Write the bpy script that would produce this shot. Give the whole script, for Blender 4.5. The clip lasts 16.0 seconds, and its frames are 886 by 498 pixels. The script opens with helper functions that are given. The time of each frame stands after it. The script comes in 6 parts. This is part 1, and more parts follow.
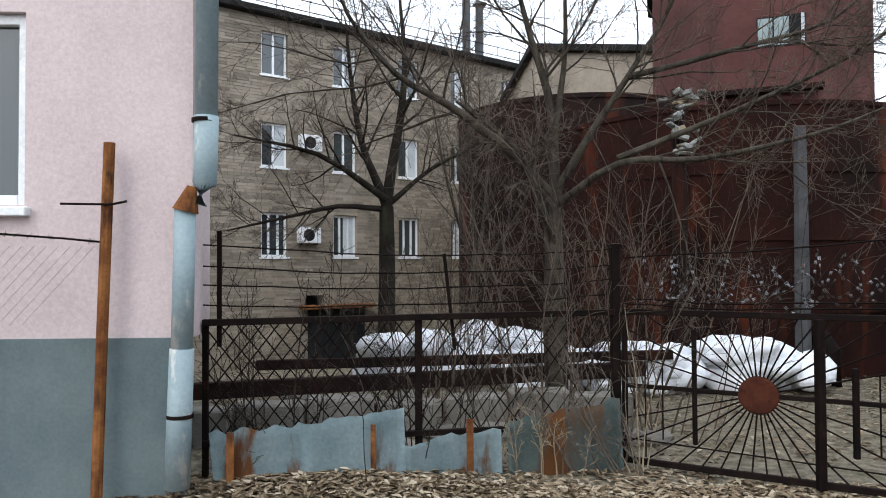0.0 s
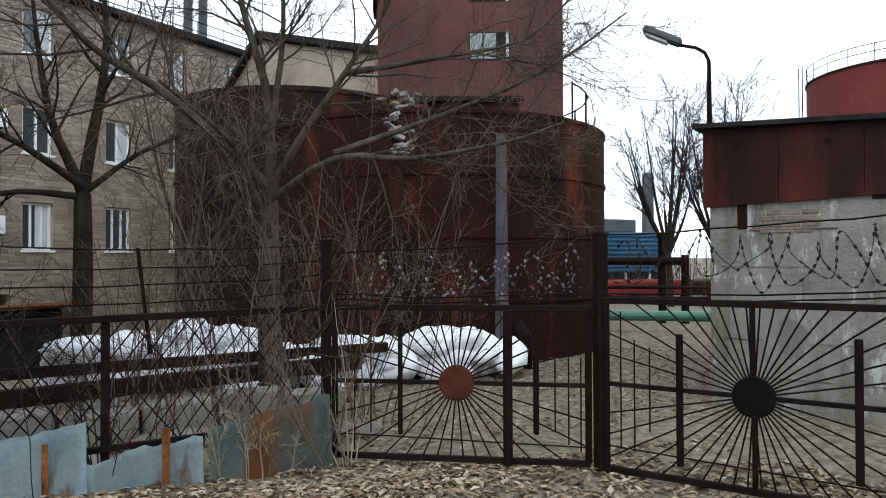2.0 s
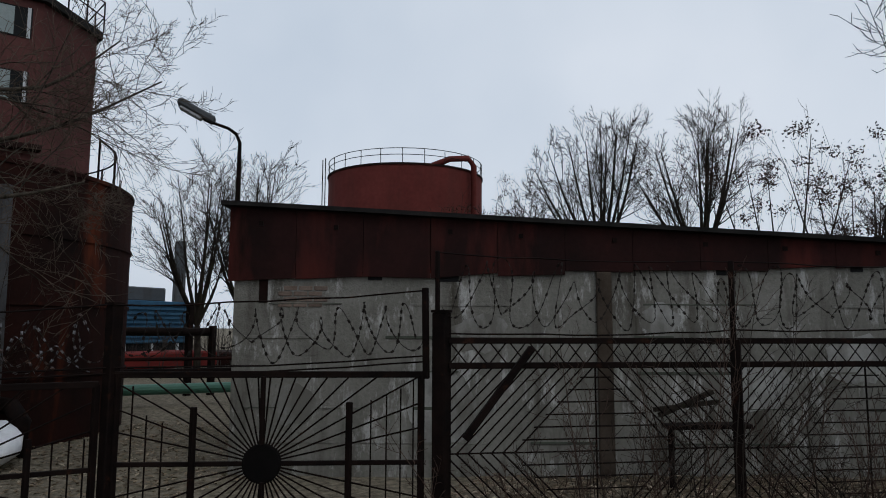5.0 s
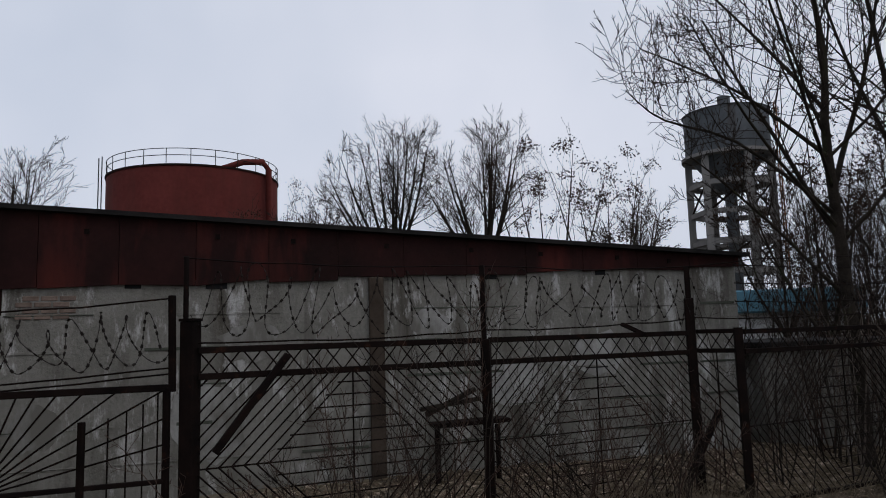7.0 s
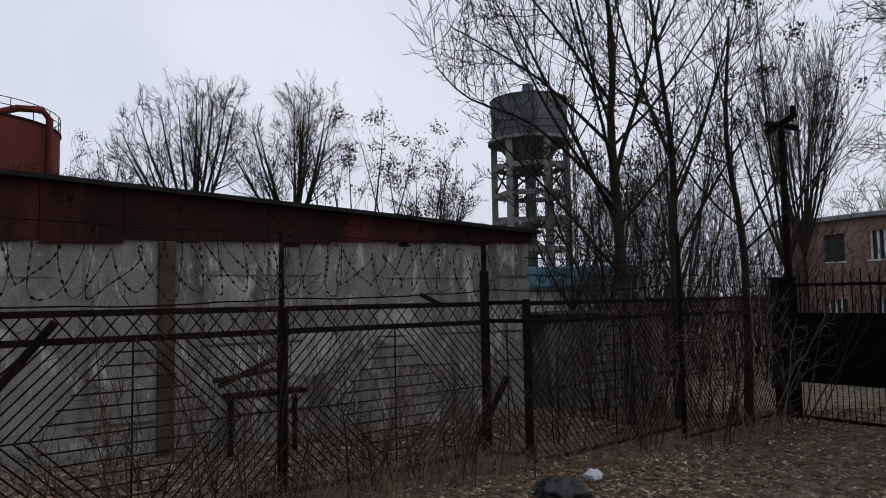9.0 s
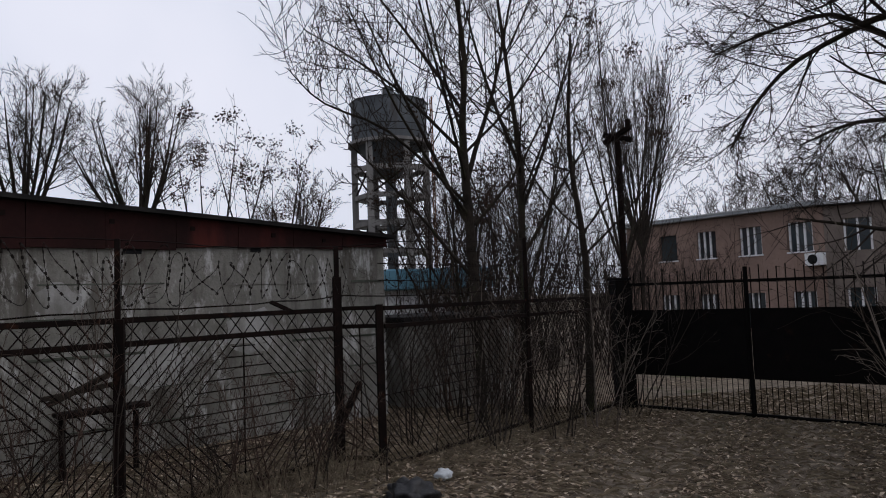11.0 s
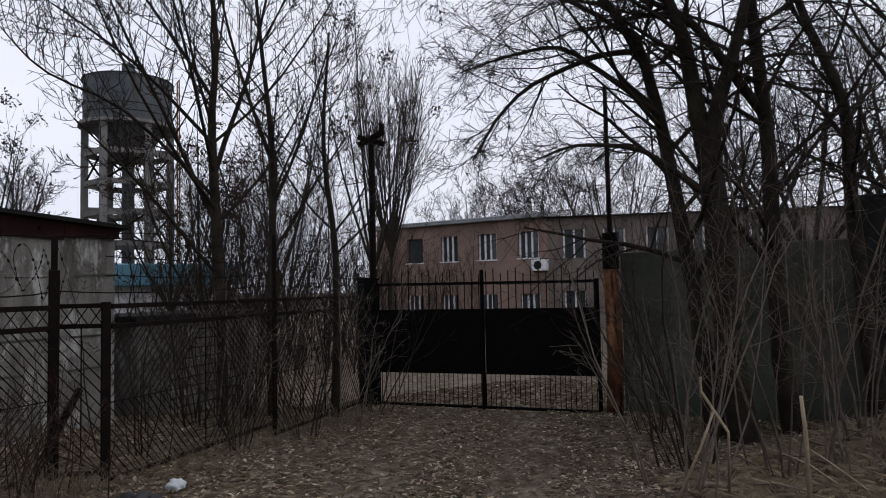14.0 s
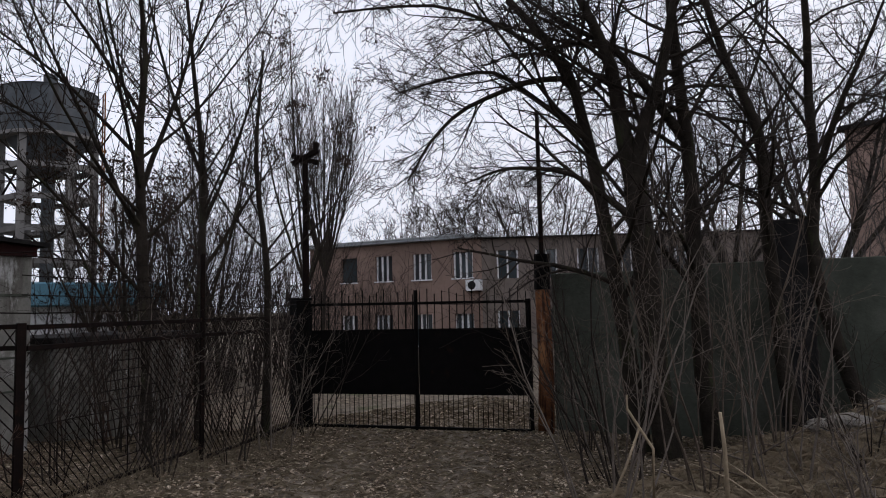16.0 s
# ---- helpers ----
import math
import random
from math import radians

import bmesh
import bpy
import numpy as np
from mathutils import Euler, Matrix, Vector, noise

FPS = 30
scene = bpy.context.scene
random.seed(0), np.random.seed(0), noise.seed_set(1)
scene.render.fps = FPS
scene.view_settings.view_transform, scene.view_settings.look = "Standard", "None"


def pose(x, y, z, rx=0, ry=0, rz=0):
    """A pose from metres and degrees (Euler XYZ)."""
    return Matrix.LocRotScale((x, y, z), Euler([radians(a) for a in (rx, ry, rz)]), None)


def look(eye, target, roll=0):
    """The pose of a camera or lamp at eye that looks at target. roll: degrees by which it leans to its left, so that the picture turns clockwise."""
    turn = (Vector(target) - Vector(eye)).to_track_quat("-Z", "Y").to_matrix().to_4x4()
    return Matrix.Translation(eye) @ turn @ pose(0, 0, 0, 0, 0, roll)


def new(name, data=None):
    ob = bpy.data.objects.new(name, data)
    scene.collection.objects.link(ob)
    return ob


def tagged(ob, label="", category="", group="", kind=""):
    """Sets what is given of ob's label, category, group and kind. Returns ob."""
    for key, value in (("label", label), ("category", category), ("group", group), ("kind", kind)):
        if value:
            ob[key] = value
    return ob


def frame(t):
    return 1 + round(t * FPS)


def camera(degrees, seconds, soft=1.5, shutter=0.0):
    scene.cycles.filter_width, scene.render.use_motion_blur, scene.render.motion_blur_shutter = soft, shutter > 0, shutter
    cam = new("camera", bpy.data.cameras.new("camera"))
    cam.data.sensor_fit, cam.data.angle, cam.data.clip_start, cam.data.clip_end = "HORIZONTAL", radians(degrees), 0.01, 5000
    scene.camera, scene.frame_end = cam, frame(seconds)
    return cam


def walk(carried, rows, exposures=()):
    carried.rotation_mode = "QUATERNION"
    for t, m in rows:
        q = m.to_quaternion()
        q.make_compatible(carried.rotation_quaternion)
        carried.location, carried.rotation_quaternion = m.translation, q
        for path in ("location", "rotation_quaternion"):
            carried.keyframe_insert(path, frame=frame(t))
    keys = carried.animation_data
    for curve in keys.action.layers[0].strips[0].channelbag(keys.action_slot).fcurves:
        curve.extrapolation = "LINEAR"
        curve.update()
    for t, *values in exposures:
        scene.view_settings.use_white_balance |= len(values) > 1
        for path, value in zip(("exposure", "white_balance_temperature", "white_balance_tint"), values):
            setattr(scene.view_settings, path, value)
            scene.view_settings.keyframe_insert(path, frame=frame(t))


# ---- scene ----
cam = camera(64.4, 16.0, soft=1.0)
PATH = [
    (0, (0.273, -0.162, 1.587), (0.365, 1.835, 1.632), -0.3),
    (0.5, (0.328, -0.177, 1.582), (0.597, 1.804, 1.64), -1.3),
    (1, (0.39, -0.155, 1.575), (0.88, 1.783, 1.635), -0.3),
    (1.5, (0.433, -0.114, 1.579), (1.11, 1.768, 1.583), -0.7),
    (2, (0.451, -0.086, 1.593), (1.272, 1.737, 1.619), -0.2),
    (2.5, (0.453, -0.101, 1.588), (1.554, 1.568, 1.639), -0.6),
    (3, (0.436, -0.106, 1.599), (1.671, 1.464, 1.701), -0.5),
    (3.5, (0.422, -0.126, 1.609), (1.707, 1.39, 1.839), -0.8),
    (4, (0.399, -0.161, 1.606), (1.852, 1.193, 1.84), -0.1),
    (4.5, (0.396, -0.186, 1.609), (1.991, 1.003, 1.814), -0.3),
    (5, (0.437, -0.229, 1.608), (2.174, 0.736, 1.832), 0.2),
    (7.5, (0.576, -0.58, 1.591), (2.528, -0.194, 1.792), -2.2),
    (8, (0.583, -0.592, 1.587), (2.555, -0.301, 1.748), -2.2),
    (8.5, (0.6, -0.595, 1.584), (2.593, -0.516, 1.727), -1.6),
    (9, (0.64, -0.599, 1.569), (2.633, -0.68, 1.713), -1.0),
    (11.5, (0.552, -0.717, 1.612), (2.479, -1.239, 1.738), -2.3),
    (12, (0.549, -0.733, 1.613), (2.46, -1.313, 1.726), -2.2),
    (12.5, (0.552, -0.742, 1.611), (2.423, -1.441, 1.716), -2.1),
    (13, (0.598, -0.739, 1.609), (2.397, -1.607, 1.716), -1.6),
    (13.5, (0.609, -0.728, 1.611), (2.335, -1.732, 1.725), -1.6),
    (14, (0.604, -0.725, 1.606), (2.268, -1.828, 1.72), -1.3),
    (14.5, (0.6, -0.716, 1.61), (2.23, -1.866, 1.757), -1.2),
    (15, (0.59, -0.715, 1.606), (2.204, -1.887, 1.754), -1.2),
    (15.5, (0.571, -0.717, 1.608), (2.138, -1.948, 1.775), -1.1),
    (16, (0.571, -0.718, 1.61), (2.123, -1.969, 1.776), -1.3),
]

walk(cam, [(t, look(e, a, r)) for t, e, a, r in PATH],
     [(0, 0.95, 6150, 8), (2.2, 0.8, 6100, 7), (2.7, 0.2, 6150, 7), (3.2, -0.45, 6250, 6), (3.8, -0.68, 6200, 6), (5, -0.75, 6180, 9), (7.5, -0.72, 6280, 15), (9, -0.6, 6310, 16), (11.5, -0.55, 6340, 17), (13.5, -0.4, 6360, 17), (16, -0.32, 6380, 17)])

# ---- world and light ----
world = bpy.data.worlds.new("overcast_sky")
scene.world = world
world.use_nodes = True
wn, wl = world.node_tree.nodes, world.node_tree.links
wn.clear()
w_out = wn.new("ShaderNodeOutputWorld")
w_bg = wn.new("ShaderNodeBackground")
w_sky = wn.new("ShaderNodeTexSky")
w_sky.sky_type, w_sky.sun_disc = "NISHITA", False
w_sky.sun_elevation, w_sky.sun_rotation = radians(35), radians(-150)
w_sky.air_density, w_sky.dust_density, w_sky.ozone_density = 1.0, 6.0, 1.0
w_mix = wn.new("ShaderNodeMix")
w_mix.data_type = "RGBA"
w_mix.inputs["Factor"].default_value = 0.88
w_co = wn.new("ShaderNodeTexCoord")
w_noise = wn.new("ShaderNodeTexNoise")
w_noise.inputs["Scale"].default_value, w_noise.inputs["Detail"].default_value = 2.2, 4
w_ramp = wn.new("ShaderNodeValToRGB")
w_ramp.color_ramp.elements[0].position, w_ramp.color_ramp.elements[0].color = 0.3, (7.6, 8.3, 9.2, 1)
w_ramp.color_ramp.elements[1].position, w_ramp.color_ramp.elements[1].color = 0.7, (9.6, 10.0, 10.6, 1)
wl.new(w_co.outputs["Generated"], w_noise.inputs["Vector"])
wl.new(w_noise.outputs["Fac"], w_ramp.inputs["Fac"])
wl.new(w_sky.outputs["Color"], w_mix.inputs["A"])
wl.new(w_ramp.outputs["Color"], w_mix.inputs["B"])
wl.new(w_mix.outputs["Result"], w_bg.inputs["Color"])
w_bg.inputs["Strength"].default_value = 0.135
wl.new(w_bg.outputs["Background"], w_out.inputs["Surface"])
sun_data = bpy.data.lights.new("sun", "SUN")
sun_data.energy, sun_data.angle, sun_data.color = 0.5, radians(20), (1.0, 0.97, 0.92)
sun = new("sun", sun_data)
sun.matrix_world = look((0, 0, 30), (10, 17, 0))

# ---- materials ----


def material(name, rough=0.8, metal=0.0):
    m = bpy.data.materials.new(name)
    m.use_nodes = True
    n, l = m.node_tree.nodes, m.node_tree.links
    b = n["Principled BSDF"]
    b.inputs["Specular IOR Level"].default_value = 0.05 if rough > 0.6 else 0.4
    b.inputs["Roughness"].default_value, b.inputs["Metallic"].default_value = rough, metal
    return m, n, l, b


def noise_node(n, l, scale, detail=5, stretch=(1, 1, 1), rough=0.6):
    geo = n.new("ShaderNodeNewGeometry")
    mp = n.new("ShaderNodeMapping")
    mp.inputs["Scale"].default_value = stretch
    tx = n.new("ShaderNodeTexNoise")
    tx.inputs["Scale"].default_value, tx.inputs["Detail"].default_value, tx.inputs["Roughness"].default_value = scale, detail, rough
    l.new(geo.outputs["Position"], mp.inputs["Vector"])
    l.new(mp.outputs["Vector"], tx.inputs["Vector"])
    return tx.outputs["Fac"]


def ramp_node(n, l, fac, stops):
    r = n.new("ShaderNodeValToRGB")
    e = r.color_ramp.elements
    while len(e) < len(stops):
        e.new(0.5)
    for k, (p, c) in enumerate(stops):
        e[k].position, e[k].color = p, (*c, 1)
    l.new(fac, r.inputs["Fac"])
    return r.outputs["Color"]


def mixed(n, l, fac, a, b, mode="MIX"):
    x = n.new("ShaderNodeMix")
    x.data_type, x.blend_type = "RGBA", mode
    for sock, v in (("Factor", fac), ("A", a), ("B", b)):
        if isinstance(v, (tuple, float, int)):
            x.inputs[sock].default_value = v if sock == "Factor" else (*v, 1)
        else:
            l.new(v, x.inputs[sock])
    return x.outputs["Result"]


def bump_node(n, l, b, height, strength, distance=0.01):
    k = n.new("ShaderNodeBump")
    k.inputs["Strength"].default_value, k.inputs["Distance"].default_value = strength, distance
    l.new(height, k.inputs["Height"])
    l.new(k.outputs["Normal"], b.inputs["Normal"])


def surface(name, c1, c2, scale=3.0, stain=None, stain_scale=0.8, stain_range=(0.5, 0.65), stretch=(1, 1, 1), rough=0.85, metal=0.0,
            bump=0.4, bump_dist=0.01, fine=40.0, vary=0.0, island=0.0, flake=None):
    """Two colours in broad noise, fine grain, and stains with a shape of their own."""
    m, n, l, b = material(name, rough, metal)
    col = ramp_node(n, l, noise_node(n, l, scale), [(0.3, c1), (0.7, c2)])
    grain = noise_node(n, l, fine, 6)
    col = mixed(n, l, 0.35, col, ramp_node(n, l, grain, [(0.3, (0.45, 0.45, 0.45)), (0.7, (1, 1, 1))]), "MULTIPLY")
    if stain:
        f = ramp_node(n, l, noise_node(n, l, stain_scale, 7, stretch), [(stain_range[0], (0, 0, 0)), (stain_range[1], (1, 1, 1))])
        col = mixed(n, l, f, col, stain)
    if flake:
        f = ramp_node(n, l, noise_node(n, l, 2.9, 10, (1.5, 1.5, 0.55), 0.75), [(0.54, (0, 0, 0)), (0.63, (0.85, 0.85, 0.85))])
        col = mixed(n, l, f, col, flake)
    if vary:
        info = n.new("ShaderNodeObjectInfo")
        col = mixed(n, l, vary, col, ramp_node(n, l, info.outputs["Random"], [(0, (0.35, 0.35, 0.35)), (1, (1.0, 1.0, 1.0))]), "MULTIPLY")
    if island:
        geo = n.new("ShaderNodeNewGeometry")
        col = mixed(n, l, island, col, ramp_node(n, l, geo.outputs["Random Per Island"], [(0, (0.3, 0.3, 0.3)), (1, (1.0, 1.0, 1.0))]), "MULTIPLY")
    l.new(col, b.inputs["Base Color"])
    bump_node(n, l, b, grain, bump, bump_dist)
    return m


PINK = surface("pink_plaster", (0.52, 0.425, 0.42), (0.60, 0.50, 0.495), 1.2, (0.44, 0.355, 0.35), 0.9, (0.58, 0.75), (1, 1, 0.35), 0.9, bump=0.35, bump_dist=0.004)
PLINTH = surface("grey_plinth_paint", (0.10, 0.13, 0.137), (0.155, 0.187, 0.19), 1.6, (0.065, 0.08, 0.083), 1.1, (0.5, 0.75), (1, 1, 0.5), 0.8, bump=0.6, bump_dist=0.006)
ZINC = surface("grey_blue_pipe_paint", (0.20, 0.265, 0.29), (0.28, 0.345, 0.36), 3, (0.42, 0.42, 0.40), 5, (0.6, 0.66), (1, 1, 0.4), 0.6, 0.0, bump=0.15, bump_dist=0.003)
SHEET = surface("pale_blue_sheet_metal", (0.18, 0.245, 0.265), (0.31, 0.38, 0.39), 2.5, (0.15, 0.065, 0.028), 1.9, (0.56, 0.64), (2.2, 2.2, 0.5), 0.7, 0.0, bump=0.25, bump_dist=0.006)
SHEET_DULL = surface("dull_green_sheet_metal", (0.085, 0.115, 0.11), (0.15, 0.185, 0.175), 2.5, (0.17, 0.075, 0.03), 1.3, (0.50, 0.62), (2, 2, 0.5), 0.7, 0.0, bump=0.25, bump_dist=0.006)
RUST = surface("orange_rust", (0.10, 0.035, 0.015), (0.30, 0.13, 0.045), 5, (0.04, 0.018, 0.012), 8, (0.5, 0.65), (1, 1, 0.3), 0.9, 0.2, bump=0.5, bump_dist=0.004)
IRON = surface("dark_rusted_iron", (0.005, 0.004, 0.0038), (0.014, 0.0085, 0.007), 6, (0.04, 0.016, 0.009), 9, (0.6, 0.75), (1, 1, 1), 0.75, 0.0, bump=0.4, bump_dist=0.002)
BLACK_IRON = surface("black_painted_iron", (0.003, 0.003, 0.003), (0.006, 0.005, 0.005), 5, (0.014, 0.007, 0.005), 6, (0.62, 0.75), (1, 1, 1), 0.75, 0.0, bump=0.3, bump_dist=0.002)
DISC = surface("rust_brown_disc", (0.045, 0.016, 0.011), (0.085, 0.028, 0.016), 9, (0.02, 0.01, 0.008), 14, (0.55, 0.7), (1, 1, 1), 0.85, 0.2)
WIRE = surface("weathered_wire", (0.012, 0.010, 0.009), (0.03, 0.025, 0.022), 15, rough=0.7, metal=0.2)
RAZOR = surface("galvanised_razor_wire", (0.09, 0.09, 0.10), (0.27, 0.27, 0.285), 12, (0.06, 0.035, 0.025), 7, (0.45, 0.6), rough=0.45, metal=0.7)
BRICK_WALL = surface("sand_lime_brick", (0.265, 0.222, 0.175), (0.395, 0.342, 0.275), 0.8, (0.165, 0.138, 0.11), 0.7, (0.54, 0.8), (1, 1, 0.4), 0.9, fine=9, bump=0.6, island=0.6)
WHITE = surface("white_paint", (0.70, 0.71, 0.72), (0.80, 0.81, 0.82), 4, (0.45, 0.45, 0.43), 6, (0.6, 0.8), rough=0.5, bump=0.1)
TANK = surface("dark_rusted_tank_plate", (0.013, 0.008, 0.007), (0.036, 0.013, 0.010), 0.9, (0.11, 0.028, 0.013), 0.9, (0.57, 0.72), (1.6, 1.6, 0.3), 0.85, 0.1, fine=14, bump=0.4)
TANK_DARK = surface("tarred_tank_plate", (0.012, 0.009, 0.009), (0.030, 0.016, 0.013), 0.9, (0.07, 0.022, 0.013), 1.1, (0.58, 0.74), (1.6, 1.6, 0.25), 0.85, 0.1, fine=14, bump=0.4)
TOWER = surface("maroon_tower_plaster", (0.074, 0.032, 0.030), (0.118, 0.054, 0.048), 0.7, (0.045, 0.025, 0.023), 0.6, (0.52, 0.75), (1.3, 1.3, 0.35), 0.9, fine=9, bump=0.5, bump_dist=0.03)
RED_TANK = surface("red_oxide_tank_paint", (0.095, 0.023, 0.020), (0.138, 0.035, 0.030), 0.35, (0.075, 0.024, 0.02), 0.3, (0.52, 0.75), (1.5, 1.5, 0.3), 0.8, 0.0, fine=5, bump=0.2)
FASCIA = surface("rusty_fascia_steel", (0.014, 0.0085, 0.008), (0.036, 0.014, 0.013), 1.2, (0.085, 0.021, 0.017), 0.9, (0.50, 0.68), (1.6, 1.6, 0.35), 0.8, 0.05, fine=18, bump=0.3)
CONCRETE = surface("stained_whitewashed_concrete", (0.145, 0.141, 0.124), (0.245, 0.24, 0.217), 1.9, (0.068, 0.062, 0.051), 1.5, (0.50, 0.71), (2.6, 2.6, 0.42), 0.92, fine=26, bump=0.8, bump_dist=0.02, flake=(0.43, 0.43, 0.415))
CONCRETE_DK = surface("grey_green_concrete", (0.056, 0.064, 0.05), (0.11, 0.117, 0.097), 1.2, (0.032, 0.036, 0.027), 0.8, (0.5, 0.75), (1, 1, 0.4), 0.92, fine=18, bump=0.7, bump_dist=0.015)
TAR = surface("black_roofing_felt", (0.012, 0.012, 0.012), (0.03, 0.028, 0.027), 4, rough=0.85)
CEMENT = surface("water_tower_concrete", (0.15, 0.145, 0.14), (0.23, 0.22, 0.21), 0.6, (0.10, 0.095, 0.09), 0.7, (0.5, 0.75), (1.5, 1.5, 0.3), 0.9, fine=6, bump=0.4)
STEEL_GREY = surface("weathered_grey_steel", (0.075, 0.083, 0.09), (0.115, 0.125, 0.133), 0.6, (0.06, 0.052, 0.048), 0.8, (0.55, 0.75), (2, 2, 0.25), 0.7, 0.2, fine=6)
BARK = surface("grey_brown_bark", (0.040, 0.034, 0.027), (0.090, 0.077, 0.060), 5, (0.022, 0.019, 0.015), 7, (0.5, 0.65), (2.5, 2.5, 0.5), 0.95, fine=35, bump=0.9, bump_dist=0.02)
BARK_DK = surface("dark_bark", (0.016, 0.0135, 0.011), (0.040, 0.033, 0.026), 5, (0.036, 0.038, 0.021), 3, (0.56, 0.68), (2, 2, 0.5), 0.95, fine=35, bump=0.9, bump_dist=0.02)
TWIG = surface("brown_twig", (0.062, 0.048, 0.038), (0.145, 0.115, 0.09), 6, rough=0.9, bump=0.2)
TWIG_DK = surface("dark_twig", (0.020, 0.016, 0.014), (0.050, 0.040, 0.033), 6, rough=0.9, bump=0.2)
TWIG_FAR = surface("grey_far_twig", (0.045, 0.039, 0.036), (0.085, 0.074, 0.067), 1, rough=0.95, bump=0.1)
DRY = surface("dry_pale_stem", (0.22, 0.175, 0.12), (0.36, 0.29, 0.20), 8, rough=0.9, bump=0.2)
SNOW = surface("white_sacking", (0.74, 0.76, 0.80), (0.86, 0.87, 0.89), 3, (0.50, 0.50, 0.50), 2.2, (0.62, 0.75), rough=0.8, bump=0.6, bump_dist=0.02, fine=14)
GREEN_PIPE = surface("green_pipe_paint", (0.04, 0.13, 0.09), (0.06, 0.17, 0.12), 2, rough=0.5)
BLUE = surface("blue_cladding", (0.035, 0.095, 0.165), (0.06, 0.14, 0.22), 0.8, (0.03, 0.07, 0.12), 1.5, (0.5, 0.7), rough=0.75)
RED_PAINT = surface("red_wagon_paint", (0.13, 0.02, 0.018), (0.19, 0.032, 0.027), 1, rough=0.75)
OLD_PINK = surface("weathered_pinkish_brick", (0.235, 0.165, 0.135), (0.32, 0.225, 0.185), 0.5, (0.16, 0.115, 0.095), 0.6, (0.5, 0.75), (1, 1, 0.4), 0.9, fine=12, bump=0.4)
SLATE = surface("pale_roof_sheet", (0.27, 0.29, 0.30), (0.36, 0.38, 0.39), 0.6, rough=0.7)
# near-black colour that paints in the shade of interiors and openings
INTERIOR_SHADE = surface("painted_interior_shade", (0.012, 0.013, 0.014), (0.022, 0.023, 0.024), 1, rough=0.9)
CURTAIN = surface("pale_curtain", (0.42, 0.46, 0.48), (0.58, 0.60, 0.62), 2, rough=0.9, bump=0.2)
STONE = surface("grey_rubble", (0.17, 0.155, 0.135), (0.30, 0.28, 0.25), 2, rough=0.95, bump=0.8, bump_dist=0.02, vary=0.4)
BAG = surface("black_plastic_bag", (0.008, 0.008, 0.009), (0.015, 0.015, 0.017), 4, rough=0.5, bump=0.5)
WOOD = surface("orange_weathered_wood", (0.075, 0.030, 0.016), (0.19, 0.080, 0.034), 5, (0.03, 0.015, 0.011), 6, (0.46, 0.60), (3, 3, 0.3), 0.9, bump=0.9, bump_dist=0.015, flake=(0.26, 0.13, 0.06))
DEAD_LEAF = surface("dry_brown_leaves", (0.025, 0.016, 0.012), (0.055, 0.035, 0.025), 8, rough=0.9)

m_glass, n_, l_, b_ = material("window_glass", 0.08)
b_.inputs["Base Color"].default_value = (0.03, 0.04, 0.045, 1)
b_.inputs["Specular IOR Level"].default_value = 0.8
GLASS = m_glass

m_ground, n_, l_, b_ = material("leaf_strewn_earth", 0.95)
broad = noise_node(n_, l_, 0.45, 6)
small = noise_node(n_, l_, 9, 8, rough=0.7)
fine_ = noise_node(n_, l_, 60, 5)
c_ = ramp_node(n_, l_, small, [(0.34, (0.016, 0.012, 0.009)), (0.5, (0.12, 0.094, 0.07)), (0.66, (0.34, 0.28, 0.21))])
c_ = mixed(n_, l_, ramp_node(n_, l_, broad, [(0.42, (0, 0, 0)), (0.62, (0.8, 0.8, 0.8))]), c_, ramp_node(n_, l_, noise_node(n_, l_, 5, 9, rough=0.75), [(0.36, (0.045, 0.037, 0.029)), (0.64, (0.25, 0.212, 0.168))]))
g_ = ramp_node(n_, l_, noise_node(n_, l_, 0.9, 7), [(0.60, (0, 0, 0)), (0.70, (0.55, 0.55, 0.55))])
c_ = mixed(n_, l_, g_, c_, (0.045, 0.055, 0.02))
place_ = n_.new("ShaderNodeNewGeometry").outputs["Position"]


def reach(way, shift):
    """Distance of a place from a line on the ground, in metres."""
    dot = n_.new("ShaderNodeVectorMath")
    dot.operation = "DOT_PRODUCT"
    dot.inputs[1].default_value = way
    l_.new(place_, dot.inputs[0])
    out = n_.new("ShaderNodeMath")
    out.operation = "SUBTRACT"
    out.inputs[1].default_value = shift
    l_.new(dot.outputs["Value"], out.inputs[0])
    return out.outputs["Value"]


def absolute(value, shift):
    a, b = n_.new("ShaderNodeMath"), n_.new("ShaderNodeMath")
    a.operation, b.operation = "ABSOLUTE", "SUBTRACT"
    b.inputs[1].default_value = shift
    l_.new(value, a.inputs[0])
    l_.new(a.outputs["Value"], b.inputs[0])
    return b.outputs["Value"]


# two worn wheel tracks to the black gate, and paler dry earth inside the yard
ruts = ramp_node(n_, l_, absolute(absolute(reach((0.66, 0.75, 0), 0.78), 0.7), 0.0), [(0.05, (0.75, 0.75, 0.75)), (0.38, (0, 0, 0))])
ruts = mixed(n_, l_, 1.0, ruts, ramp_node(n_, l_, noise_node(n_, l_, 1.7, 6), [(0.4, (0, 0, 0)), (0.6, (1, 1, 1))]), "MULTIPLY")
c_ = mixed(n_, l_, ruts, c_, ramp_node(n_, l_, small, [(0.3, (0.16, 0.128, 0.098)), (0.7, (0.31, 0.26, 0.20))]))
yard_ = ramp_node(n_, l_, reach((0.25, 0.5, 0), 1.6), [(0.1, (0, 0, 0)), (0.9, (0.75, 0.75, 0.75))])
